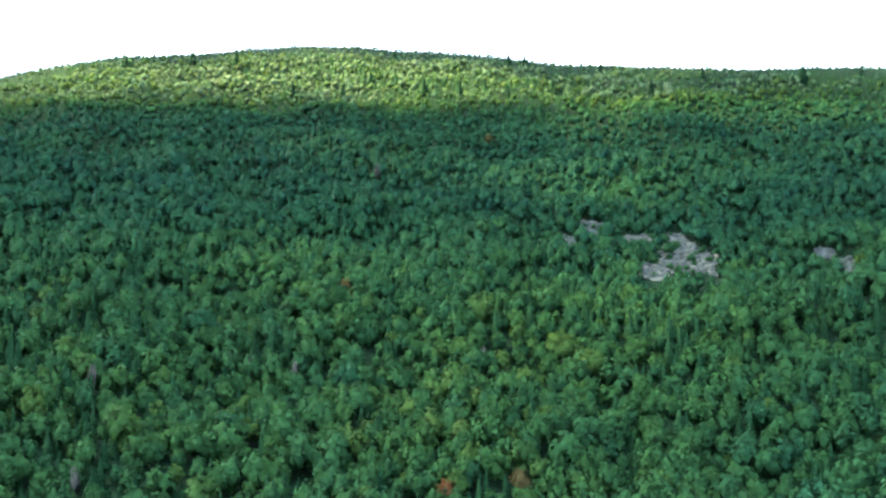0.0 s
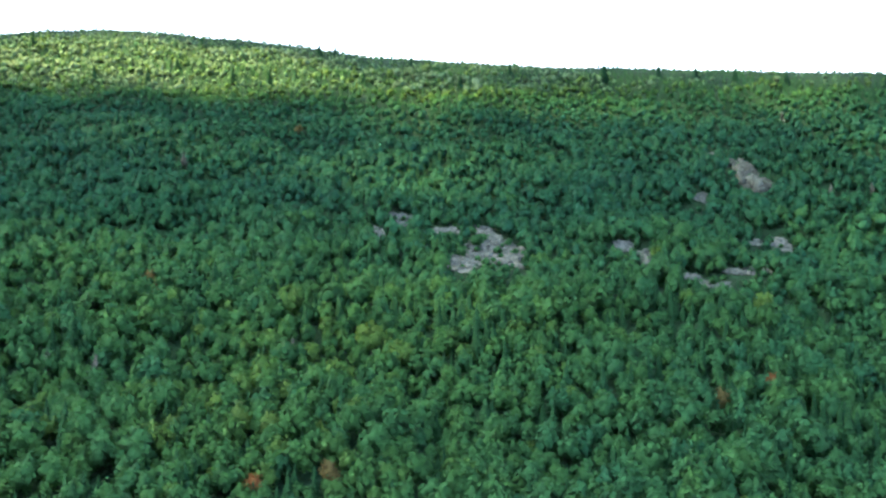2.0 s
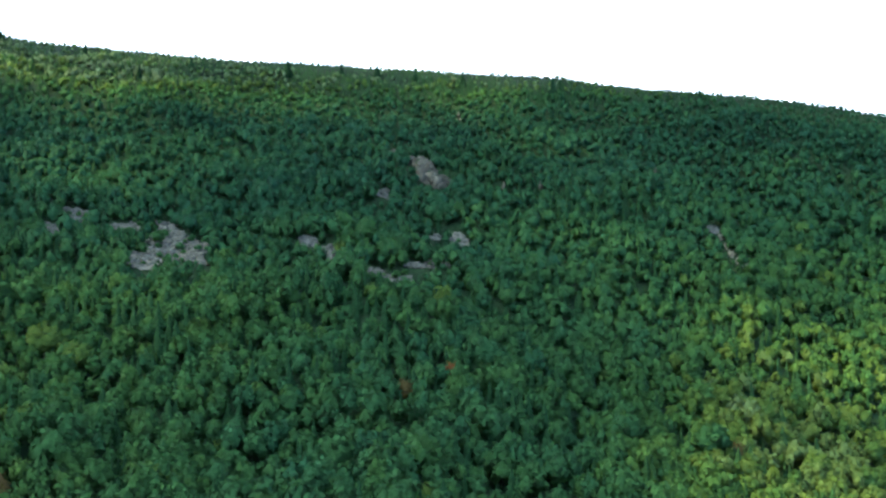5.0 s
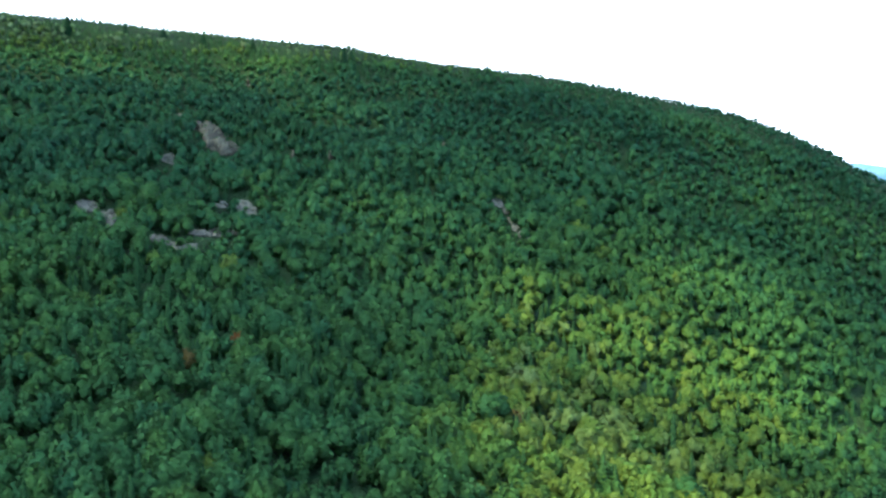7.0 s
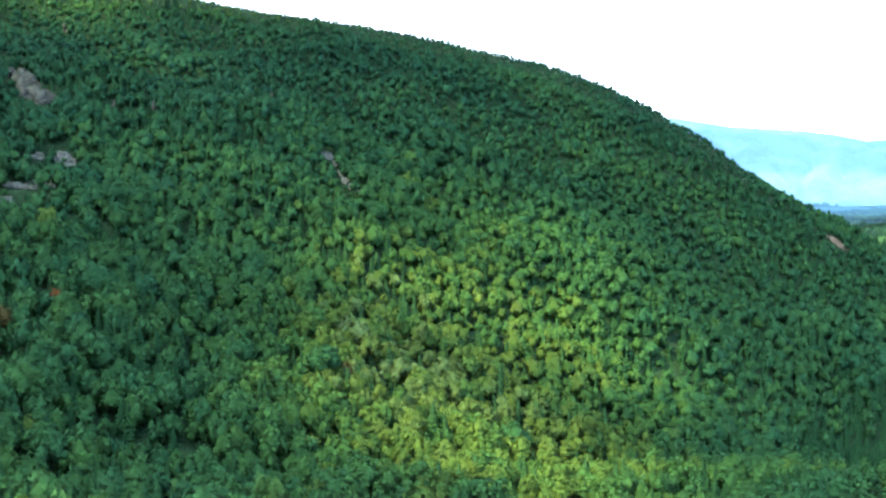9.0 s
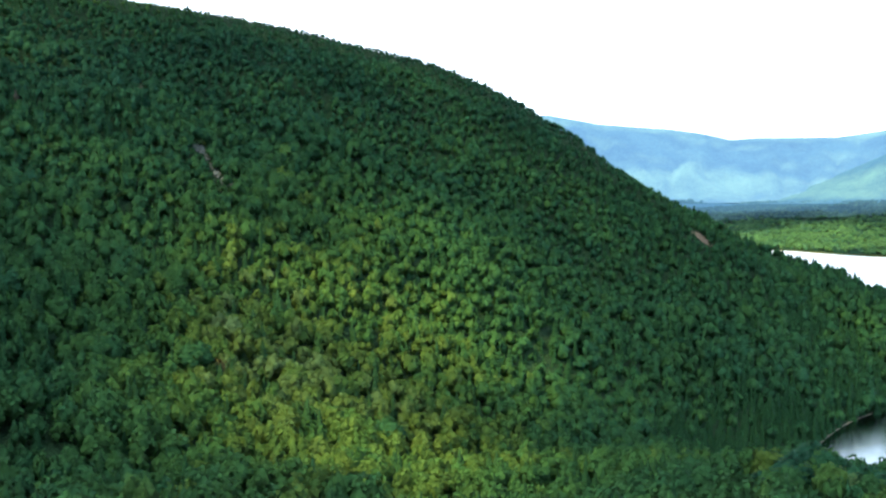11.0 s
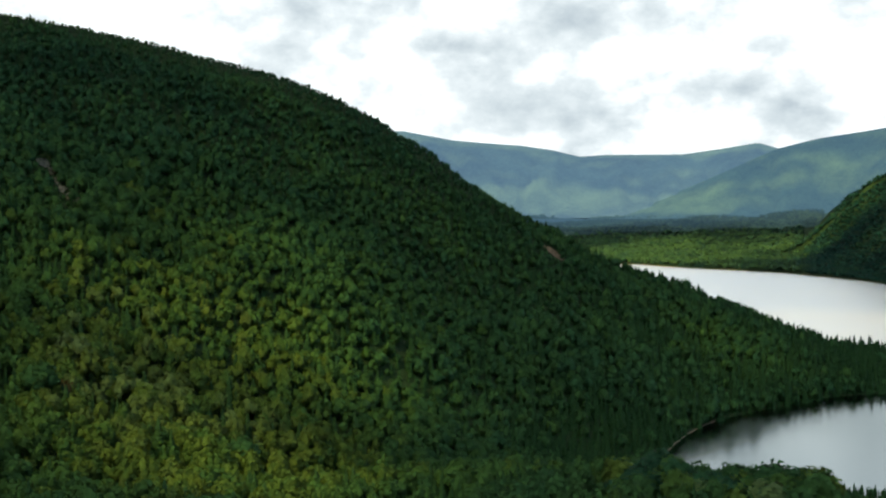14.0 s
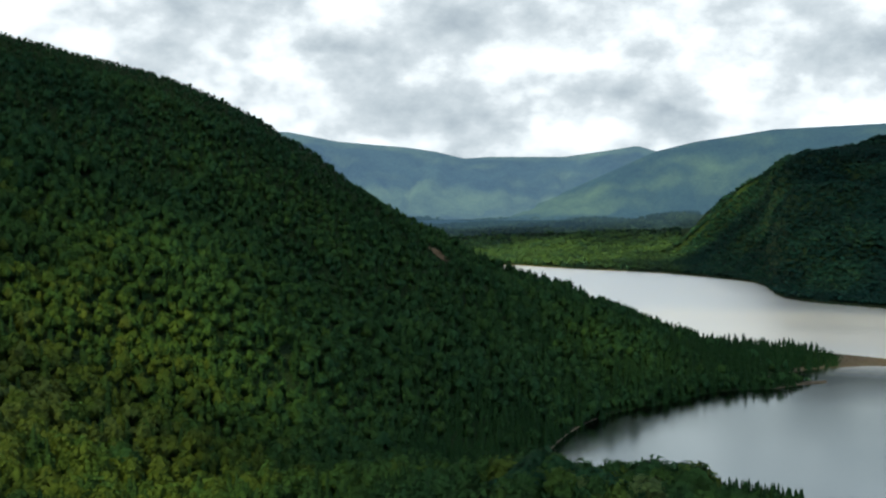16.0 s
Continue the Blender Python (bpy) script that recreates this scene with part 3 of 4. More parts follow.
# bare places on the hill: kind, bearing, rise in degrees, half-width across and along the slope in metres
BARE = [("scree", 12.1, 1.75, 12, 22), ("scree", 11.6, 2.75, 7, 13), ("scree", 10.3, 1.35, 5, 8), ("scree", 9.4, 2.85, 9, 6), ("scree", 7.5, 3.45, 7, 8), ("scree", 6.4, 2.8, 4, 9),
        ("crag", 24.0, 5.8, 5, 7), ("crag", 24.7, 5.3, 6, 9), ("crag", 25.4, 4.8, 5, 8), ("scree", 22.3, 4.35, 5, 6), ("slab", 23.0, 6.4, 3.5, 4),
        ("scree", 18.7, 2.1, 5, 3.5), ("scree", 19.7, 1.45, 3.5, 8), ("scree", 21.9, 0.4, 6, 5), ("scree", 22.8, 0.05, 6, 4), ("scree", 24.1, 0.7, 7, 5),
        ("scree", 25.1, 0.75, 6, 3.5), ("scree", 26.1, 1.85, 4, 7), ("slab", 24.8, 2.1, 3, 3), ("slab", 38.7, 2.05, 2.4, 5), ("slab", 39.05, 1.65, 1.6, 5), ("slab", 39.3, 1.25, 1.5, 5), ("slab", 39.5, 0.85, 1.9, 5), ("slab", 39.8, 0.5, 1.6, 4), ("slab", 40.2, 0.25, 1.8, 3),
        ("slab", 26.3, 8.0, 1.6, 2.4), ("slide", 63.3, -2.3, 6, 3.2), ("slide", 63.75, -2.62, 4.5, 3)]
BARE = [(kind, b, *on_slope(b, rise), across, along) for kind, b, rise, across, along in BARE]


def bareness(x, y, kinds="scree crag slab slide"):
    """Under 1 within a bare place."""
    least = np.full(np.shape(x), 9.0)
    for kind, b, px, py, pz, across, along in BARE:
        if kind in kinds:
            ox, oy = x - px, y - py
            u = (ox * math.cos(radians(b)) - oy * math.sin(radians(b))) / across
            v = (ox * math.sin(radians(b)) + oy * math.cos(radians(b))) / along
            least = np.minimum(least, np.hypot(u, v) + 0.36 * rolling(x, y, 24, 12))
    return least


def wooded(x, y, z):
    """Trees stand off the shore, off the bare places, and off the ground just below these, to fit the camera's view of
    them.
    """
    below = 1 + 7.0 / np.maximum(np.hypot(x, y), 1)
    tip = ((np.degrees(np.arctan2(x, y)) > 81.4) & (np.hypot(x, y) < 905)) | ((np.degrees(np.arctan2(x, y)) > 83.1) & (np.hypot(x, y) > 600))
    return (z > np.interp(np.degrees(np.arctan2(x, y)), [70, 71, 76, 77, 81, 82], [0.1, -0.4, -0.4, -0.15, -0.15, 0.1])) & ~tip & (bareness(x, y) > 1.0) & (bareness(x * below, y * below) > 0.8)


def is_spruce(x, y, z, r):
    """Spruce stands in the dark upper belt, along the lake and here and there between the broadleaves."""
    away, bearing = np.hypot(x, y), np.degrees(np.arctan2(x, y))
    chance = 0.19 + 0.30 * smooth(rolling(x, y, 190, 70), 0.1, 0.9) + 0.25 * smooth(z, 200, 270) * (1 - smooth(z, 285, 310))
    chance = chance + 0.25 * (1 - smooth(z, 6, 30)) + 0.12 * smooth(bearing, 54, 62) * smooth(away, 560, 700)
    chance = chance + 0.10 * (away < 300) * (((bearing > -25) & (bearing < -14)) | ((bearing > 13) & (bearing < 31)))
    # extra dark spruces on this slope, in place of its shade
    chance = chance + 0.05 * smooth(bearing, 22, 28) * (1 - smooth(bearing, 36, 42)) * (1 - smooth(z, 150, 220))
    # more of them stand in for shade in the gully above the bay
    chance = chance + 0.4 * smooth(bearing, 60, 65) * (away > 400) * (away < 640) + 0.1 * smooth(bearing, 58, 64) * (1 - smooth(z, 12, 45)) * (away > 500)
    chance = chance + 0.35 * smooth(bearing, 60, 65) * smooth(away - curve(CREST, bearing, 1), -60, -20)
    chance = chance + 0.35 * smooth(away - curve(CREST, bearing, 1), -90, -40) * (1 - smooth(bearing, 45, 55))
    return r.uniform(0, 1, np.shape(x)) < chance


def stand(name, label, category, templates, mat, x, y, z, high, spread, r):
    v, f, way, owner = planted(templates, x, y, z, high, spread, r)
    # sunlight painted into the tint: paler, yellower broadleaves where the low sun patch falls
    sun_patch = smooth(1 - np.hypot((np.degrees(np.arctan2(x, y)) - 47) / 13, (np.hypot(x, y) - 410) / 210), 0, 0.6)
    # shade painted in as a duller tint on the near slope
    shade_patch = smooth(1 - np.hypot((np.degrees(np.arctan2(x, y)) - 24) / 13, (np.hypot(x, y) - 310) / 95), 0, 0.5)
    # the far plain's sunlight, painted in as a yellower tint
    lit_plain = (np.hypot(x, y) > 1500) * (1 - smooth(np.degrees(np.arctan2(x, y)), 74.5, 76.5))
    far_hill = (np.hypot(x, y) > 1500) * smooth(np.degrees(np.arctan2(x, y)), 75.5, 77)
    # haze painted in: yellower tint close by, bluer up the slope
    tint = np.clip(0.22 * sun_patch - 0.10 * shade_patch + r.normal(0.42, 0.075, len(x)) + 0.17 * (1 - smooth(np.hypot(x, y), 330, 560)) + 0.3 * lit_plain - 0.02 * far_hill
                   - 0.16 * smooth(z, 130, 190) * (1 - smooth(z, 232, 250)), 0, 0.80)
    # the summit's sunlight, painted in as a paler tint
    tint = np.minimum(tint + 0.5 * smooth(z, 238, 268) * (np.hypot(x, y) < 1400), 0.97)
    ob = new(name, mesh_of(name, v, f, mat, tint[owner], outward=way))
    return tagged(ob, label, category, kind="stuff")


def tree_heights(x, y, z, r, usual=11.0):
    tall = usual * np.clip(r.normal(1.0, 0.23, len(x)), 0.5, 1.6) * (1 - 0.32 * smooth(z, 130, 300))
    tall = tall * (1 + 0.38 * smooth(np.degrees(np.arctan2(x, y)), 58, 66) * (1 - smooth(z, 40, 80)) * smooth(np.hypot(x, y), 550, 620))
    bearing, away = np.degrees(np.arctan2(x, y)), np.hypot(x, y)
    tall = tall * (1 - 0.5 * smooth(away - curve(CREST, bearing, 1), -90, -20) * (1 - smooth(bearing, 58, 66)))
    tall = tall * (1 - 0.6 * smooth(bearing, 80.4, 81.5) * (away > 600) * (away < 905))
    tall = tall * (1 - 0.6 * smooth(bearing, 81.6, 83.1) * smooth(away, 600, 800))
    # trees below the bare places are shrunk so these show from the camera
    for reach in (9.0, 18.0, 27.0):
        above = 1 + reach / np.maximum(away, 1)
        tall = np.where(bareness(x * above, y * above) < 1.1, np.minimum(tall, 1.5 + 0.14 * reach), tall)
    return tall * (1 + 0.12 * rolling(x, y, 95, 33))


KNOLL = (66.5, 83.0, 285.0, 352.0)


def build_forest():
    r = np.random.default_rng(21)
    # from, to, spacing, lobes and sprays of a broadleaf, tiers and points of a spruce, usual height, usual half-width
    belts = [(60, 188, 7.0, 3, 24, 6, 8, 9.5, 0.36), (188, 420, 4.1, 7, 105, 8, 10, 8.4, 0.30), (420, 640, 3.85, 5, 44, 5, 8, 7.5, 0.31), (640, 1040, 3.8, 3, 22, 3, 6, 6.8, 0.30)]
    spare = [broad_crown(r, 3, 16, 0.3) for _ in range(6)]
    for low, high, spacing, lobes, leaves, tiers, points, usual, girth in belts:
        broad = [broad_crown(r, lobes + int(r.integers(0, 2)), leaves, girth * r.uniform(0.82, 1.2)) for _ in range(14)]
        spruce = [needle_crown(r, tiers, points, r.uniform(0.19, 0.30)) for _ in range(8)]
        x, y = scatter(r, low, high, -25, 87, spacing)
        z = land(x, y)
        away, bearing = np.hypot(x, y), np.degrees(np.arctan2(x, y))
        keep = wooded(x, y, z) & (away < curve(CREST, bearing, 1) + np.where(bearing < 52, 70, 42)) & (r.uniform(0, 1, len(x)) < 0.95)
        keep &= ~((bearing > KNOLL[0]) & (bearing < KNOLL[1]) & (away > KNOLL[2]) & (away < KNOLL[3]))
        x, y, z, away, bearing = x[keep], y[keep], z[keep], away[keep], bearing[keep]
        dark = is_spruce(x, y, z, r)
        tall = tree_heights(x, y, z, r, usual)
        # trees behind the crest, or below the camera's view under the lookout, are simpler
        behind = away > curve(CREST, bearing, 1) + 30
        hollow = ~dark & (behind | (np.degrees(np.arctan2(z + tall - EYE[2], away)) < np.interp(bearing, [-25, -3, 9, 15, 21, 30, 45, 66, 75, 84], [-9.8, -10.9, -11.3, -12.4, -14.2, -15.1, -15.8, -15.9, -15.4, -14.7])))
        for name, label, crowns, mat, own, wide in (
                ("broadleaf_forest", "dense green broadleaf forest covering the hillside", broad, LEAVES, ~dark & ~hollow, (0.85, 1.25)),
                ("broadleaf_forest", "green broadleaf forest behind the crest and in the hollow", spare, LEAVES, hollow, (0.9, 1.3)),
                ("spruce_forest", "dark green spruces among the broadleaf trees", spruce, NEEDLES, dark, (0.8, 1.2))):
            if own.any():
                wider = 1 + 0.2 * (crowns is broad) * smooth(z[own], 170, 290)
                stand(name, label, "forest", crowns, mat, x[own], y[own], z[own] - 0.5, tall[own], r.uniform(*wide, own.sum()) * wider, r)
    # woods on the plain and hill past the far lake
    plain, hill = scatter(r, 1500, 3420, 62, 75.5, 9.6), scatter(r, 1500, 2800, 75.5, 88, 6.2)
    x, y = np.concatenate([plain[0], hill[0]]), np.concatenate([plain[1], hill[1]])
    z = land(x, y)
    bearing, away = np.degrees(np.arctan2(x, y)), np.hypot(x, y)
    inland = away - curve(FAR_SHORE, bearing, 1, 0.35)
    keep = (inland > 6) & (r.uniform(0, 1, len(x)) < 1 - (0.4 * smooth(inland, 250, 900) + 0.5 * smooth(away, 3080, 3420)) * (bearing < 75.5))
    x, y, z, bearing = x[keep], y[keep], z[keep], bearing[keep]
    dark = r.uniform(0, 1, len(x)) < 0.14 + 0.12 * smooth(bearing, 75, 77.5) * (1 - smooth(bearing, 80, 81) * (inland[keep] < 300)) + 0.3 * smooth(rolling(x, y, 420, 140), 0, 0.8) + 0.35 * smooth(rolling(x, y, 190, 70), 0.2, 0.6) * (bearing < 76)
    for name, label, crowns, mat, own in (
            ("far_shore_forest", "green broadleaf woods past the far lake", [broad_crown(r, 2, 10, 0.5, 0.0) for _ in range(8)], HAZED_LEAVES, ~dark),
            ("far_shore_spruces", "dark spruces on the plain and hill past the far lake", [needle_crown(r, 3, 6, 0.3) for _ in range(3)], HAZED_NEEDLES, dark)):
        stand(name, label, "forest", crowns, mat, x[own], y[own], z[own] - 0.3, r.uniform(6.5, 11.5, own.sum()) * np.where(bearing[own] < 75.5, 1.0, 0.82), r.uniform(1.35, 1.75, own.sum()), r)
    # clumps of trees on the valley floor, glowing with the painted haze
    x, y = scatter(r, 3400, 3880, 58, 86, 13)
    z = land(x, y)
    keep = (rolling(x, y, 310, 95) + r.normal(0, 0.25, len(x)) > -0.1) & (curve(RIGHT_HILL, np.degrees(np.arctan2(x, y)), 1) < 60)
    x, y, z = x[keep], y[keep], z[keep]
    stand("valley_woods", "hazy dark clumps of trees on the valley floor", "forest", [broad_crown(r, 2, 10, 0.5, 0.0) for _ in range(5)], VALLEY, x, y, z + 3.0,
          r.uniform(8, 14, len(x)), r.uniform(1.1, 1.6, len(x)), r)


build_forest()


# ---- unseen clouds, added to shade the hill and the far land ----
def wanted_sun(x, y):
    """The share of sun wanted on the ground's plan; the unseen clouds leave gaps to match."""
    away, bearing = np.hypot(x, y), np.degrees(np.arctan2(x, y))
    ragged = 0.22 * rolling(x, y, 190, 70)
    # gaps aimed at the lit patches: bearing, distance, half-widths across and along, degrees the gap swings round for
    # each metre outward, share
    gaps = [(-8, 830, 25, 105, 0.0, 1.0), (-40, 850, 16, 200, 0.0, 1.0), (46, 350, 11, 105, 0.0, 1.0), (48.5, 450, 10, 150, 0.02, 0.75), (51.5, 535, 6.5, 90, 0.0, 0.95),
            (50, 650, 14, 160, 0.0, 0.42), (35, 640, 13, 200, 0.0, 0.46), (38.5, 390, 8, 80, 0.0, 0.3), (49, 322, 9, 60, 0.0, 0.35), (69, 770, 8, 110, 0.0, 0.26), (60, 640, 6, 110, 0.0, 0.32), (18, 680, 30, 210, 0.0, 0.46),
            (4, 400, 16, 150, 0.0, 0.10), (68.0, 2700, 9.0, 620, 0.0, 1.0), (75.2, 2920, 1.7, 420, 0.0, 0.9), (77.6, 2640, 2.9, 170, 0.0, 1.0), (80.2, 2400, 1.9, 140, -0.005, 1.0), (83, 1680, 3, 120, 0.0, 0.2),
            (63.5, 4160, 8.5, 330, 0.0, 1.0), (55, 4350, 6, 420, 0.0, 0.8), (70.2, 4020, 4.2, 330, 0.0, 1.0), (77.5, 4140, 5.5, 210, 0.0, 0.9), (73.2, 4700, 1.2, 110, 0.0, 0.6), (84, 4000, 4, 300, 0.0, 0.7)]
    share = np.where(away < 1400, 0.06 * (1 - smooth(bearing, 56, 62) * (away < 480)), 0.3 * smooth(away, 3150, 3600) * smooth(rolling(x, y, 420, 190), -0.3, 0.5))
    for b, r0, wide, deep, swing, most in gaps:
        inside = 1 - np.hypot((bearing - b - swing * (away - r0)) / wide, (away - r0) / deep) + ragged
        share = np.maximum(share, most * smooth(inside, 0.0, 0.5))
    # the cover is closed over the crag to keep it in shade
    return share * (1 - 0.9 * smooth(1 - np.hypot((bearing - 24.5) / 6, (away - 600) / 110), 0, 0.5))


# puffs lifted towards the sun, out of view, to cast the wanted shade
def build_shade_cloud(label, low, high, b0, b1, spacing, seed, base):
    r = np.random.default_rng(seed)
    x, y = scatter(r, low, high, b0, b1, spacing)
    keep = r.uniform(0, 1, len(x)) > wanted_sun(x, y)
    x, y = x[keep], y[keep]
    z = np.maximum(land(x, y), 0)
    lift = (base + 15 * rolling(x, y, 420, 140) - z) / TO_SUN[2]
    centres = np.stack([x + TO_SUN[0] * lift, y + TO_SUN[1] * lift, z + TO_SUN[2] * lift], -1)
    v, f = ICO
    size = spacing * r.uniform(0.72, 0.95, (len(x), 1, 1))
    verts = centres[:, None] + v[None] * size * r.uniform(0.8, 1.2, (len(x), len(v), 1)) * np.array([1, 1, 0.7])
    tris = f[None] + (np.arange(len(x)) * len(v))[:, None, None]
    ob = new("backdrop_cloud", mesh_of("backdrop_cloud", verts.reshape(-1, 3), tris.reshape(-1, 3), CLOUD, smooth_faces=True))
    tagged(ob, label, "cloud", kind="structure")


build_shade_cloud("unseen broken cloud, added to shade the wooded hill", 180, 1100, -40, 84, 24, 3, 980.0)
build_shade_cloud("unseen broken cloud, added to shade the far shore", 1450, 4800, 50, 98, 50, 4, 1250.0)


# ---- bare rock and earth on the hill ----
BLOCK = (np.array([[a, b, c] for a in (-0.7, 0.7) for b in (-0.7, 0.7) for c in (-0.7, 0.7)]),
         np.array([[0, 1, 3], [0, 3, 2], [4, 6, 7], [4, 7, 5], [0, 4, 5], [0, 5, 1], [2, 3, 7], [2, 7, 6], [0, 2, 6], [0, 6, 4], [1, 5, 7], [1, 7, 3]]))


def blocks(r, x, y, z, size, flat=0.7):
    """Angular stones, each an island of its own."""
    v, f = BLOCK
    n = len(x)
    shape = r.uniform(0.75, 1.25, (n, len(v), 1)) * v[None] * r.uniform(0.6, 1.3, (n, 1, 3)) * np.array([1, 1, flat])
    a, t = r.uniform(0, 6.28, (2, n, 1))
    lean = 0.5 * np.sin(t)
    px, py, pz = shape[..., 0], shape[..., 1], shape[..., 2]
    px, pz = px * np.cos(lean) + pz * np.sin(lean), pz * np.cos(lean) - px * np.sin(lean)
    shape = np.stack([px * np.cos(a) - py * np.sin(a), px * np.sin(a) + py * np.cos(a), pz], -1)
    at = np.stack([x, y, z], -1)[:, None] + shape * size[:, None, None]
    return at.reshape(-1, 3), (f[None] + (np.arange(n) * len(v))[:, None, None]).reshape(-1, 3)


def bed(px, py, across, along, b, mat, name, lift=0.35, cleft=0.0):
    """A thin sheet of loose ground that follows the slope, with a ragged outline."""
    u, v = np.meshgrid(np.linspace(-1.5, 1.5, 60), np.linspace(-1.5, 1.5, 60))
    c, s = math.cos(radians(b)), math.sin(radians(b))
    x, y = px + u * across * c + v * along * s, py - u * across * s + v * along * c
    # a crag stands up in ribs with clefts between them
    ribs = np.abs(np.sin(u * 13 + 1.3 * v + 1.6 * rolling(x, y, 24, 12))) + 0.6 * np.abs(np.sin(v * 5 + 2.0 * rolling(x, y, 33, 12)))
    z = land(x, y) + lift + cleft * ribs * np.clip(1.3 - np.hypot(u, v), 0, 1)
    way = np.arctan2(v, u)
    ragged = 0.16 * np.sin(3 * way + px) + 0.14 * np.sin(7 * way + py) + 0.08 * np.sin(13 * way + px)
    inside = (np.hypot(u, v) + 0.36 * rolling(x, y, 24, 12) + ragged).ravel() < 1.08
    faces = net_faces(60, 60)
    faces = faces[inside[faces].all(1)]
    used, back = np.unique(faces, return_inverse=True)
    verts = np.stack([x, y, z], -1).reshape(-1, 3)[used]
    return mesh_of(name, verts, back.reshape(-1, 4), mat, smooth_faces=True)


def build_bare():
    r = np.random.default_rng(5)
    looks = {"scree": ("scree", "grey boulder scree in a clearing on the slope", SCREE, 0.5, 1.5),
             "slab": ("rock_slab", "pale bare rock slab between the trees", SCREE, 0.6, 1.6),
             "slide": ("earth_slide", "reddish bare earth slide below the ridge", EARTH, 0.3, 0.9),
             "crag": ("rock_crag", "grey fissured rock crag standing out of the forest", CRAG, 1.4, 3.6)}
    for kind, b, px, py, pz, across, along in BARE:
        name, label, mat, least, most = looks[kind]
        thing = new(name, bed(px, py, across, along, b, mat, name, cleft=2.4 if kind == "crag" else 0.0))
        tagged(thing, label, "rock" if kind != "slide" else "bare earth")
        n = int(across * along * (2.2 if kind == "scree" else 0.9 if kind == "crag" else 1.0))
        u, v = r.uniform(-1.2, 1.2, (2, n * 2))
        c, s = math.cos(radians(b)), math.sin(radians(b))
        x, y = px + u * across * c + v * along * s, py - u * across * s + v * along * c
        ok = np.hypot(u, v) + 0.36 * rolling(x, y, 24, 12) < 1.02
        x, y = x[ok][:n], y[ok][:n]
        size = r.uniform(0, 1, len(x)) ** 2.2 * (most - least) + least
        if kind == "crag":
            # ledges: leaning slabs that step up with the slope
            size = r.uniform(0.8, 2.6, len(x))
            vv, ff = blocks(r, x, y, land(x, y) + 1.4 * np.abs(rolling(x, y, 33, 12)), size, 1.7)
        else:
            vv, ff = blocks(r, x, y, land(x, y) + 0.3, size)
        tagged(part("rubble", mesh_of("rubble", vv, ff, mat), thing), kind="stuff")


build_bare()


def build_shores():
    """Pale stones along the waterline, as a narrow strip that follows the ground."""
    for name, label, b0, b1, r0, r1, nb, nr, mat, low, high in (
            ("shore_bay", "narrow pale stony shore round the bay", 66, 84.2, 540, 1010, 300, 300, BEACH, -0.1, 0.22),
            ("shore_far", "pale stony shoreline of the far lake", 64, 92, 1380, 2600, 320, 420, BEACH, -0.3, 0.5),
            ("gravel_causeway", "brown gravel bar between the two lakes", 82.9, 92, 930, 1060, 150, 70, GRAVEL, -0.5, 6.0)):
        away, bearing = np.meshgrid(np.linspace(r0, r1, nr), np.radians(np.linspace(b0, b1, nb)), indexing="ij")
        x, y = away * np.sin(bearing), away * np.cos(bearing)
        z = land(x, y)
        verts = np.stack([x, y, z + 0.12], -1).reshape(-1, 3)
        faces = net_faces(nr, nb)[:, ::-1]
        mean = z.ravel()[faces].mean(1)
        here = np.degrees(np.arctan2(x, y)).ravel()[faces].mean(1)
        keep = (mean > low) & (mean < high)
        if name == "shore_bay":
            keep = (mean > low) & (mean < np.where((here > 80.9) & (here < 82.4), 1.6, high)) & ((here < 71.4) | (here > 79.6))
        faces = faces[keep]
        used, back = np.unique(faces, return_inverse=True)
        ob = new(name, mesh_of(name, verts[used], back.reshape(-1, 4), mat, smooth_faces=True))
        tagged(ob, label, "shore", kind="structure")


build_shores()


def build_boulders():
    """Loose boulders on the gravel bar."""
    r = np.random.default_rng(15)
    away, bearing = r.uniform(955, 1030, 260), np.radians(r.uniform(83.2, 87.0, 260))
    x, y = away * np.sin(bearing), away * np.cos(bearing)
    z = land(x, y)
    ok = z > 0.15
    v, f = blocks(r, x[ok], y[ok], z[ok] + 0.15, r.uniform(0.25, 1.0, ok.sum()))
    tagged(new("boulders", mesh_of("boulders", v, f, BEACH)), "pale boulders strewn on the gravel bar", "rocks", kind="stuff")


build_boulders()


# ---- single trees ----
def tree_kit(name, crown, mat, r, stem=0.45, stem_mat=BARK, tint=0.5):
    """A tree to copy: an Empty at its foot, a trunk and a crown, of unit height."""
    v, f, way = crown
    root = new(name)
    tv, tf = trunk(r, stem, 0.018)
    part("trunk", mesh_of("trunk", tv, tf, stem_mat, smooth_faces=True), root)
    part("crown", mesh_of("crown", v, f, mat, np.full(len(v), tint), outward=way), root)
    return root


def put_tree(kit, x, y, z, high, spread, turn):
    return copy_thing(kit, Matrix.LocRotScale((x, y, z - 0.3), Euler((0, 0, turn)), (high * spread, high * spread, high)))


def drop_kit(kit):
    for ob in (*kit.children_recursive, kit):
        bpy.data.objects.remove(ob)


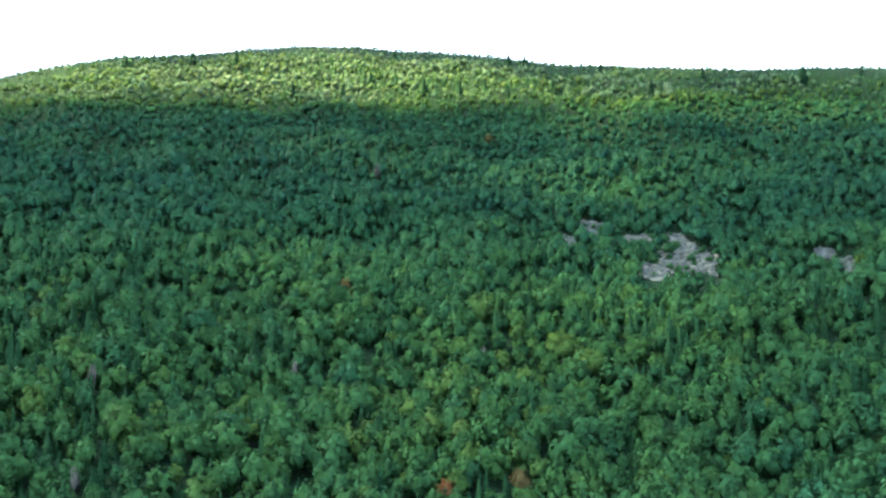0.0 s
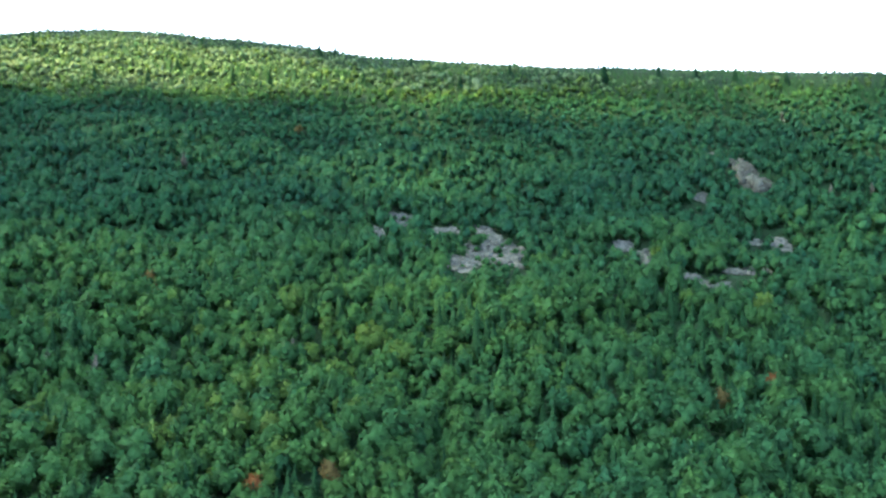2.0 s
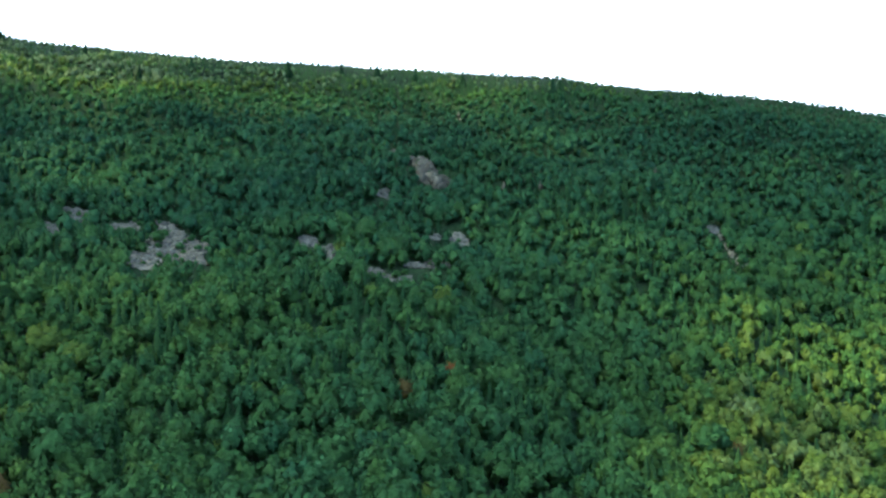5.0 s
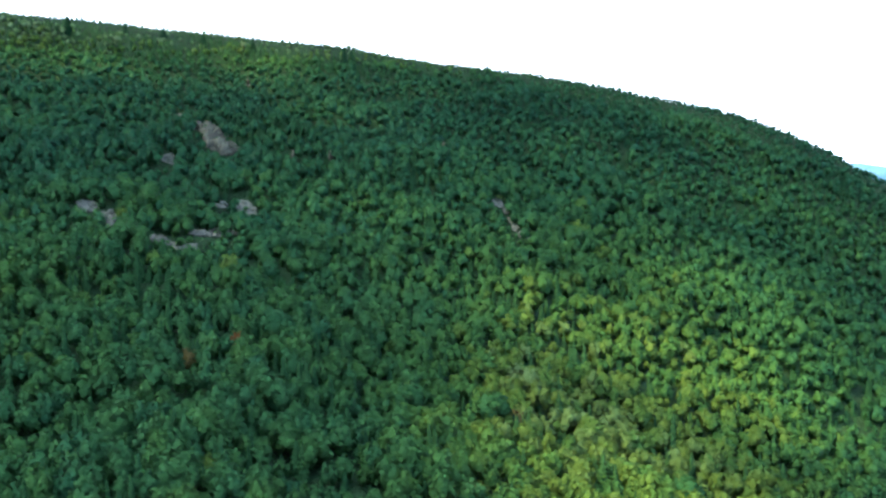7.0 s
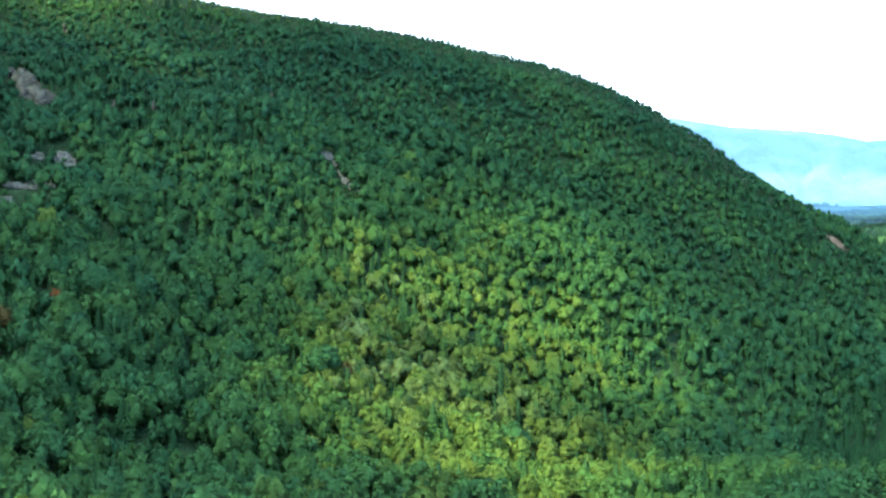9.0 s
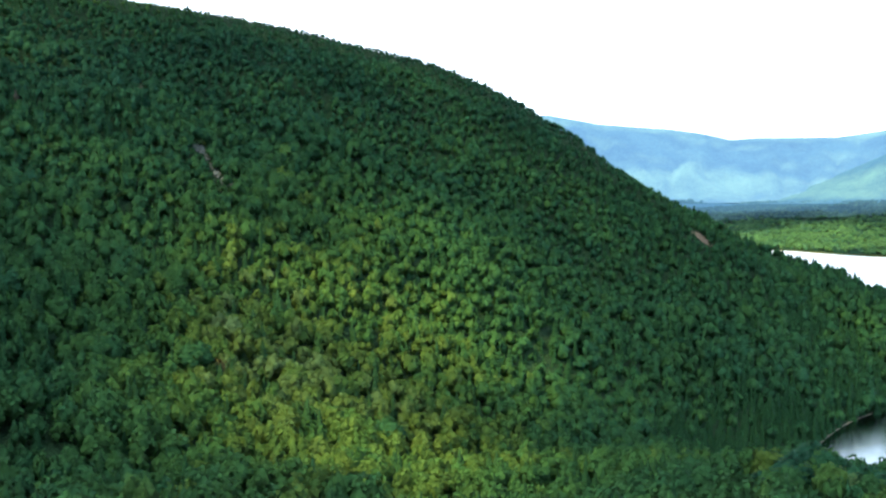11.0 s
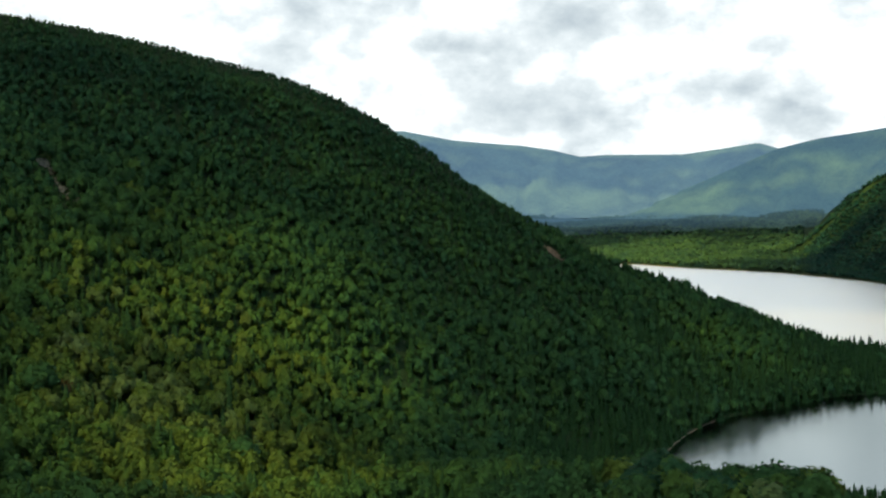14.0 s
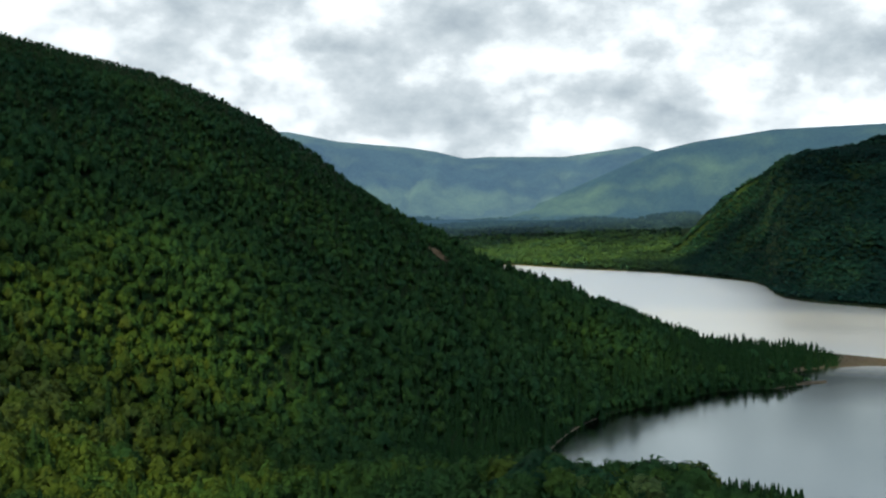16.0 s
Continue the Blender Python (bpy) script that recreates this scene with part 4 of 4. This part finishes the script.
def build_single_trees():
    r = np.random.default_rng(33)
    # the wooded knoll above the near lake
    broad = [tagged(tree_kit("broadleaf_tree", broad_crown(r, 10, 220, r.uniform(0.30, 0.40)), LEAVES, r, tint=t), "green broadleaf tree with a rounded crown on the knoll",
                    "tree", "trees on the knoll") for t in (0.15, 0.28, 0.38, 0.45, 0.52, 0.6, 0.7, 0.82)]
    spruce = [tagged(tree_kit("spruce", needle_crown(r, 11, 14, 0.24), NEEDLES, r, 0.9, tint=t), "tall dark green pointed spruce", "tree", "single spruces") for t in (0.05, 0.2, 0.4)]
    x, y = scatter(r, KNOLL[2], KNOLL[3], KNOLL[0], KNOLL[1], 5.2)
    z = land(x, y)
    high = tree_heights(x, y, z, r) * (1 - 0.25 * smooth(np.degrees(np.arctan2(x, y)), 76, 79))
    for k in range(len(x)):
        put_tree(broad[int(r.integers(8))], x[k], y[k], z[k], high[k], r.uniform(0.95, 1.3), r.uniform(0, 6.28))
    # spruces that stand above the crown line: bearing, rise of the top, height
    for b, rise, high in ((-10.3, 12.5, 15), (-12.4, 12.4, 12), (-0.9, 11.3, 15), (17.7, 11.2, 15), (0.9, 11.1, 15), (31.0, 10.1, 16), (31.4, 9.95, 12), (17.8, 11.1, 14),
                          (22.2, 10.9, 11), (-2.4, 12.6, 10), (-14.3, 12.1, 11), (3.4, 12.4, 11), (4.2, 12.3, 10), (20.4, 11.0, 11), (8.0, 11.85, 10), (38.2, 9.1, 10), (-15.6, 12.0, 10),
                          (13.0, 11.4, 11), (24.1, 10.7, 11), (26.5, 10.4, 11), (-5.0, 10.9, 13), (-7.5, 11.0, 12), (-3.6, 11.6, 12), (2.2, 11.2, 12), (5.6, 11.1, 12), (10.5, 10.9, 12)):
        x, y, z = on_slope(b, rise, high, 500)
        put_tree(spruce[int(r.integers(3))], x, y, z, high, r.uniform(0.95, 1.2), r.uniform(0, 6.28))
    for b, rise in ((79.4, -13.2), (79.9, -13.0), (80.3, -13.5), (80.6, -13.6), (81.2, -13.85)):
        x, y = 318 * math.sin(radians(b)), 318 * math.cos(radians(b))
        z = float(land(np.array([x]), np.array([y]))[0])
        put_tree(spruce[int(r.integers(3))], x, y, z, EYE[2] + 318 * math.tan(radians(rise)) - z, 0.6, r.uniform(0, 6.28))
    # the tall spruces along the point
    for b in np.cumsum(r.exponential(0.5, 52)) + 63.5:
        away = float(curve(CREST, b, 1)) + r.uniform(-14, 12)
        x, y = away * math.sin(radians(b)), away * math.cos(radians(b))
        z = float(land(np.array([x]), np.array([y]))[0])
        if z > 1.0 and b < 82.9:
            put_tree(spruce[int(r.integers(3))], x, y, z, r.uniform(6, 11) * (0.72 if b < 76 else 1.15 if b < 82.2 else 0.7), r.uniform(0.9, 1.3), r.uniform(0, 6.28))
    # small trees on the bare end of the spit
    for b, high in ((81.0, 6.0), (81.2, 5.0), (81.45, 3.8), (81.6, 2.8)):
        away = float(np.interp(b, [80, 81, 82.3], [845, 860, 874]))
        x, y = away * math.sin(radians(b)), away * math.cos(radians(b))
        put_tree(broad[int(r.integers(8))], x, y, float(land(np.array([x]), np.array([y]))[0]), high, 1.1, r.uniform(0, 6.28))
    # trees that turn early: bearing, rise, height, hue
    kits = {t: tagged(tree_kit("autumn_tree", broad_crown(r, 8, 160, 0.34), RED_LEAVES if t < 0.7 else LEAVES, r, tint=t), label, "tree", "trees that turn early")
            for t, label in ((0.1, "small tree with early orange-red leaves"), (0.5, "tree with dull russet leaves"), (0.78, "tree with yellowing leaves"))}
    for b, rise, high, hue in ((0.1, -9.4, 7, 0.1), (3.9, -8.9, 8, 0.5), (25.5, -4.6, 8, 0.1), (-5.0, 0.7, 8, 0.5), (44.6, -7.1, 6, 0.1), (0.3, -3.8, 6, 0.78), (24.2, -10.7, 8, 0.78),
                               (2.3, 8.1, 7, 0.5), (-0.9, -2.4, 6, 0.78), (23.3, -5.4, 8, 0.5), (41.9, -7.9, 9, 0.78), (6.9, -2.9, 8, 0.78), (-4.6, 0.2, 8, 0.5), (20.2, 1.7, 7, 0.78), (39.5, -8.6, 7, 0.5)):
        x, y, z = on_slope(b, rise, high * 0.7)
        put_tree(kits[hue], x, y, z, high + 1, r.uniform(0.75, 0.95), r.uniform(0, 6.28))
    # broad old trees that stand out by their size or paleness: bearing, rise, height, spread, hue
    old = {t: tagged(tree_kit("old_broadleaf_tree", broad_crown(r, 14, 300, 0.40), LEAVES, r, tint=t), label, "tree", "large old trees")
           for t, label in ((0.4, "large green old broadleaf tree"), (0.72, "pale yellowish-green broadleaf tree"))}
    for b, rise, high, hue in ((38.2, -8.0, 12, 0.4), (48.0, -12.0, 12, 0.4), (5.9, -2.3, 12, 0.72), (7.4, -3.2, 11, 0.72), (27.4, -3.7, 12, 0.4), (-12.0, -1.0, 12, 0.4), (43.1, -9.2, 12, 0.72), (34.0, -7.5, 12, 0.4)):
        x, y, z = on_slope(b, rise, high * 0.6)
        put_tree(old[hue], x, y, z, high, r.uniform(0.9, 1.1), r.uniform(0, 6.28))
    # dead grey stems
    dead = tagged(tree_kit("dead_tree", broad_crown(r, 3, 40, 0.13), GREY_TWIGS, r, 0.95), "bare grey dead tree standing in the forest", "tree", "dead trees")
    for b, rise, high in ((-18.0, -8.6, 12), (-9.8, -3.3, 11), (-17.0, -3.5, 10), (-3.2, 6.5, 12), (1.9, -2.9, 10), (28.4, 4.6, 9), (36.0, 5.0, 9), (30.3, 4.5, 9), (17.0, -1.4, 9), (26.2, 8.2, 9), (-7.4, -3.4, 10)):
        x, y, z = on_slope(b, rise, high * 0.6)
        put_tree(dead, x, y, z, high, r.uniform(0.8, 1.1), r.uniform(0, 6.28))
    for kit in (*broad, *spruce, *kits.values(), *old.values(), dead):
        drop_kit(kit)


build_single_trees()


def build_bushes():
    """Low bushes on the scree."""
    r = np.random.default_rng(9)
    shrub = tagged(new("bush"), "low green bush growing on the grey scree", "bush", "bushes on the scree")
    v, f, way = broad_crown(r, 6, 110, 0.5, 0.0)
    part("crown", mesh_of("crown", v, f, LEAVES, np.full(len(v), 0.55), outward=way), shrub)
    for b, rise, high in ((11.0, 2.9, 5), (11.2, 2.4, 6), (9.9, 2.75, 4), (12.3, 1.95, 4), (10.5, 1.9, 5), (11.6, 2.6, 4), (8.4, 3.1, 4), (9.6, 2.2, 5), (20.0, 1.9, 4), (22.9, 0.3, 4), (25.0, 0.8, 3), (11.7, 1.4, 4), (12.8, 2.3, 3), (9.2, 2.5, 4), (10.9, 3.3, 4), (7.9, 3.5, 3), (24.1, 5.9, 4), (25.2, 5.0, 3), (24.6, 5.5, 3)):
        x, y, z = on_slope(b, rise, high * 0.5)
        copy_thing(shrub, Matrix.LocRotScale((x, y, z - 0.2), Euler((0, 0, r.uniform(0, 6.28))), (high * 0.9, high * 0.9, high)))
    for kind, b, px, py, pz, across, along in BARE:
        if kind in ("scree", "crag"):
            for _ in range(int(across * along / (18 if kind == "scree" else 7))):
                u, v = r.uniform(-1, 1, 2)
                c, s = math.cos(radians(b)), math.sin(radians(b))
                x, y = px + u * across * c + v * along * s, py - u * across * s + v * along * c
                high = r.uniform(1.2, 3.4)
                z = float(land(np.array([x]), np.array([y]))[0])
                copy_thing(shrub, Matrix.LocRotScale((x, y, z), Euler((0, 0, r.uniform(0, 6.28))), (high * 0.9, high * 0.9, high)))
    drop_kit(shrub)


build_bushes()
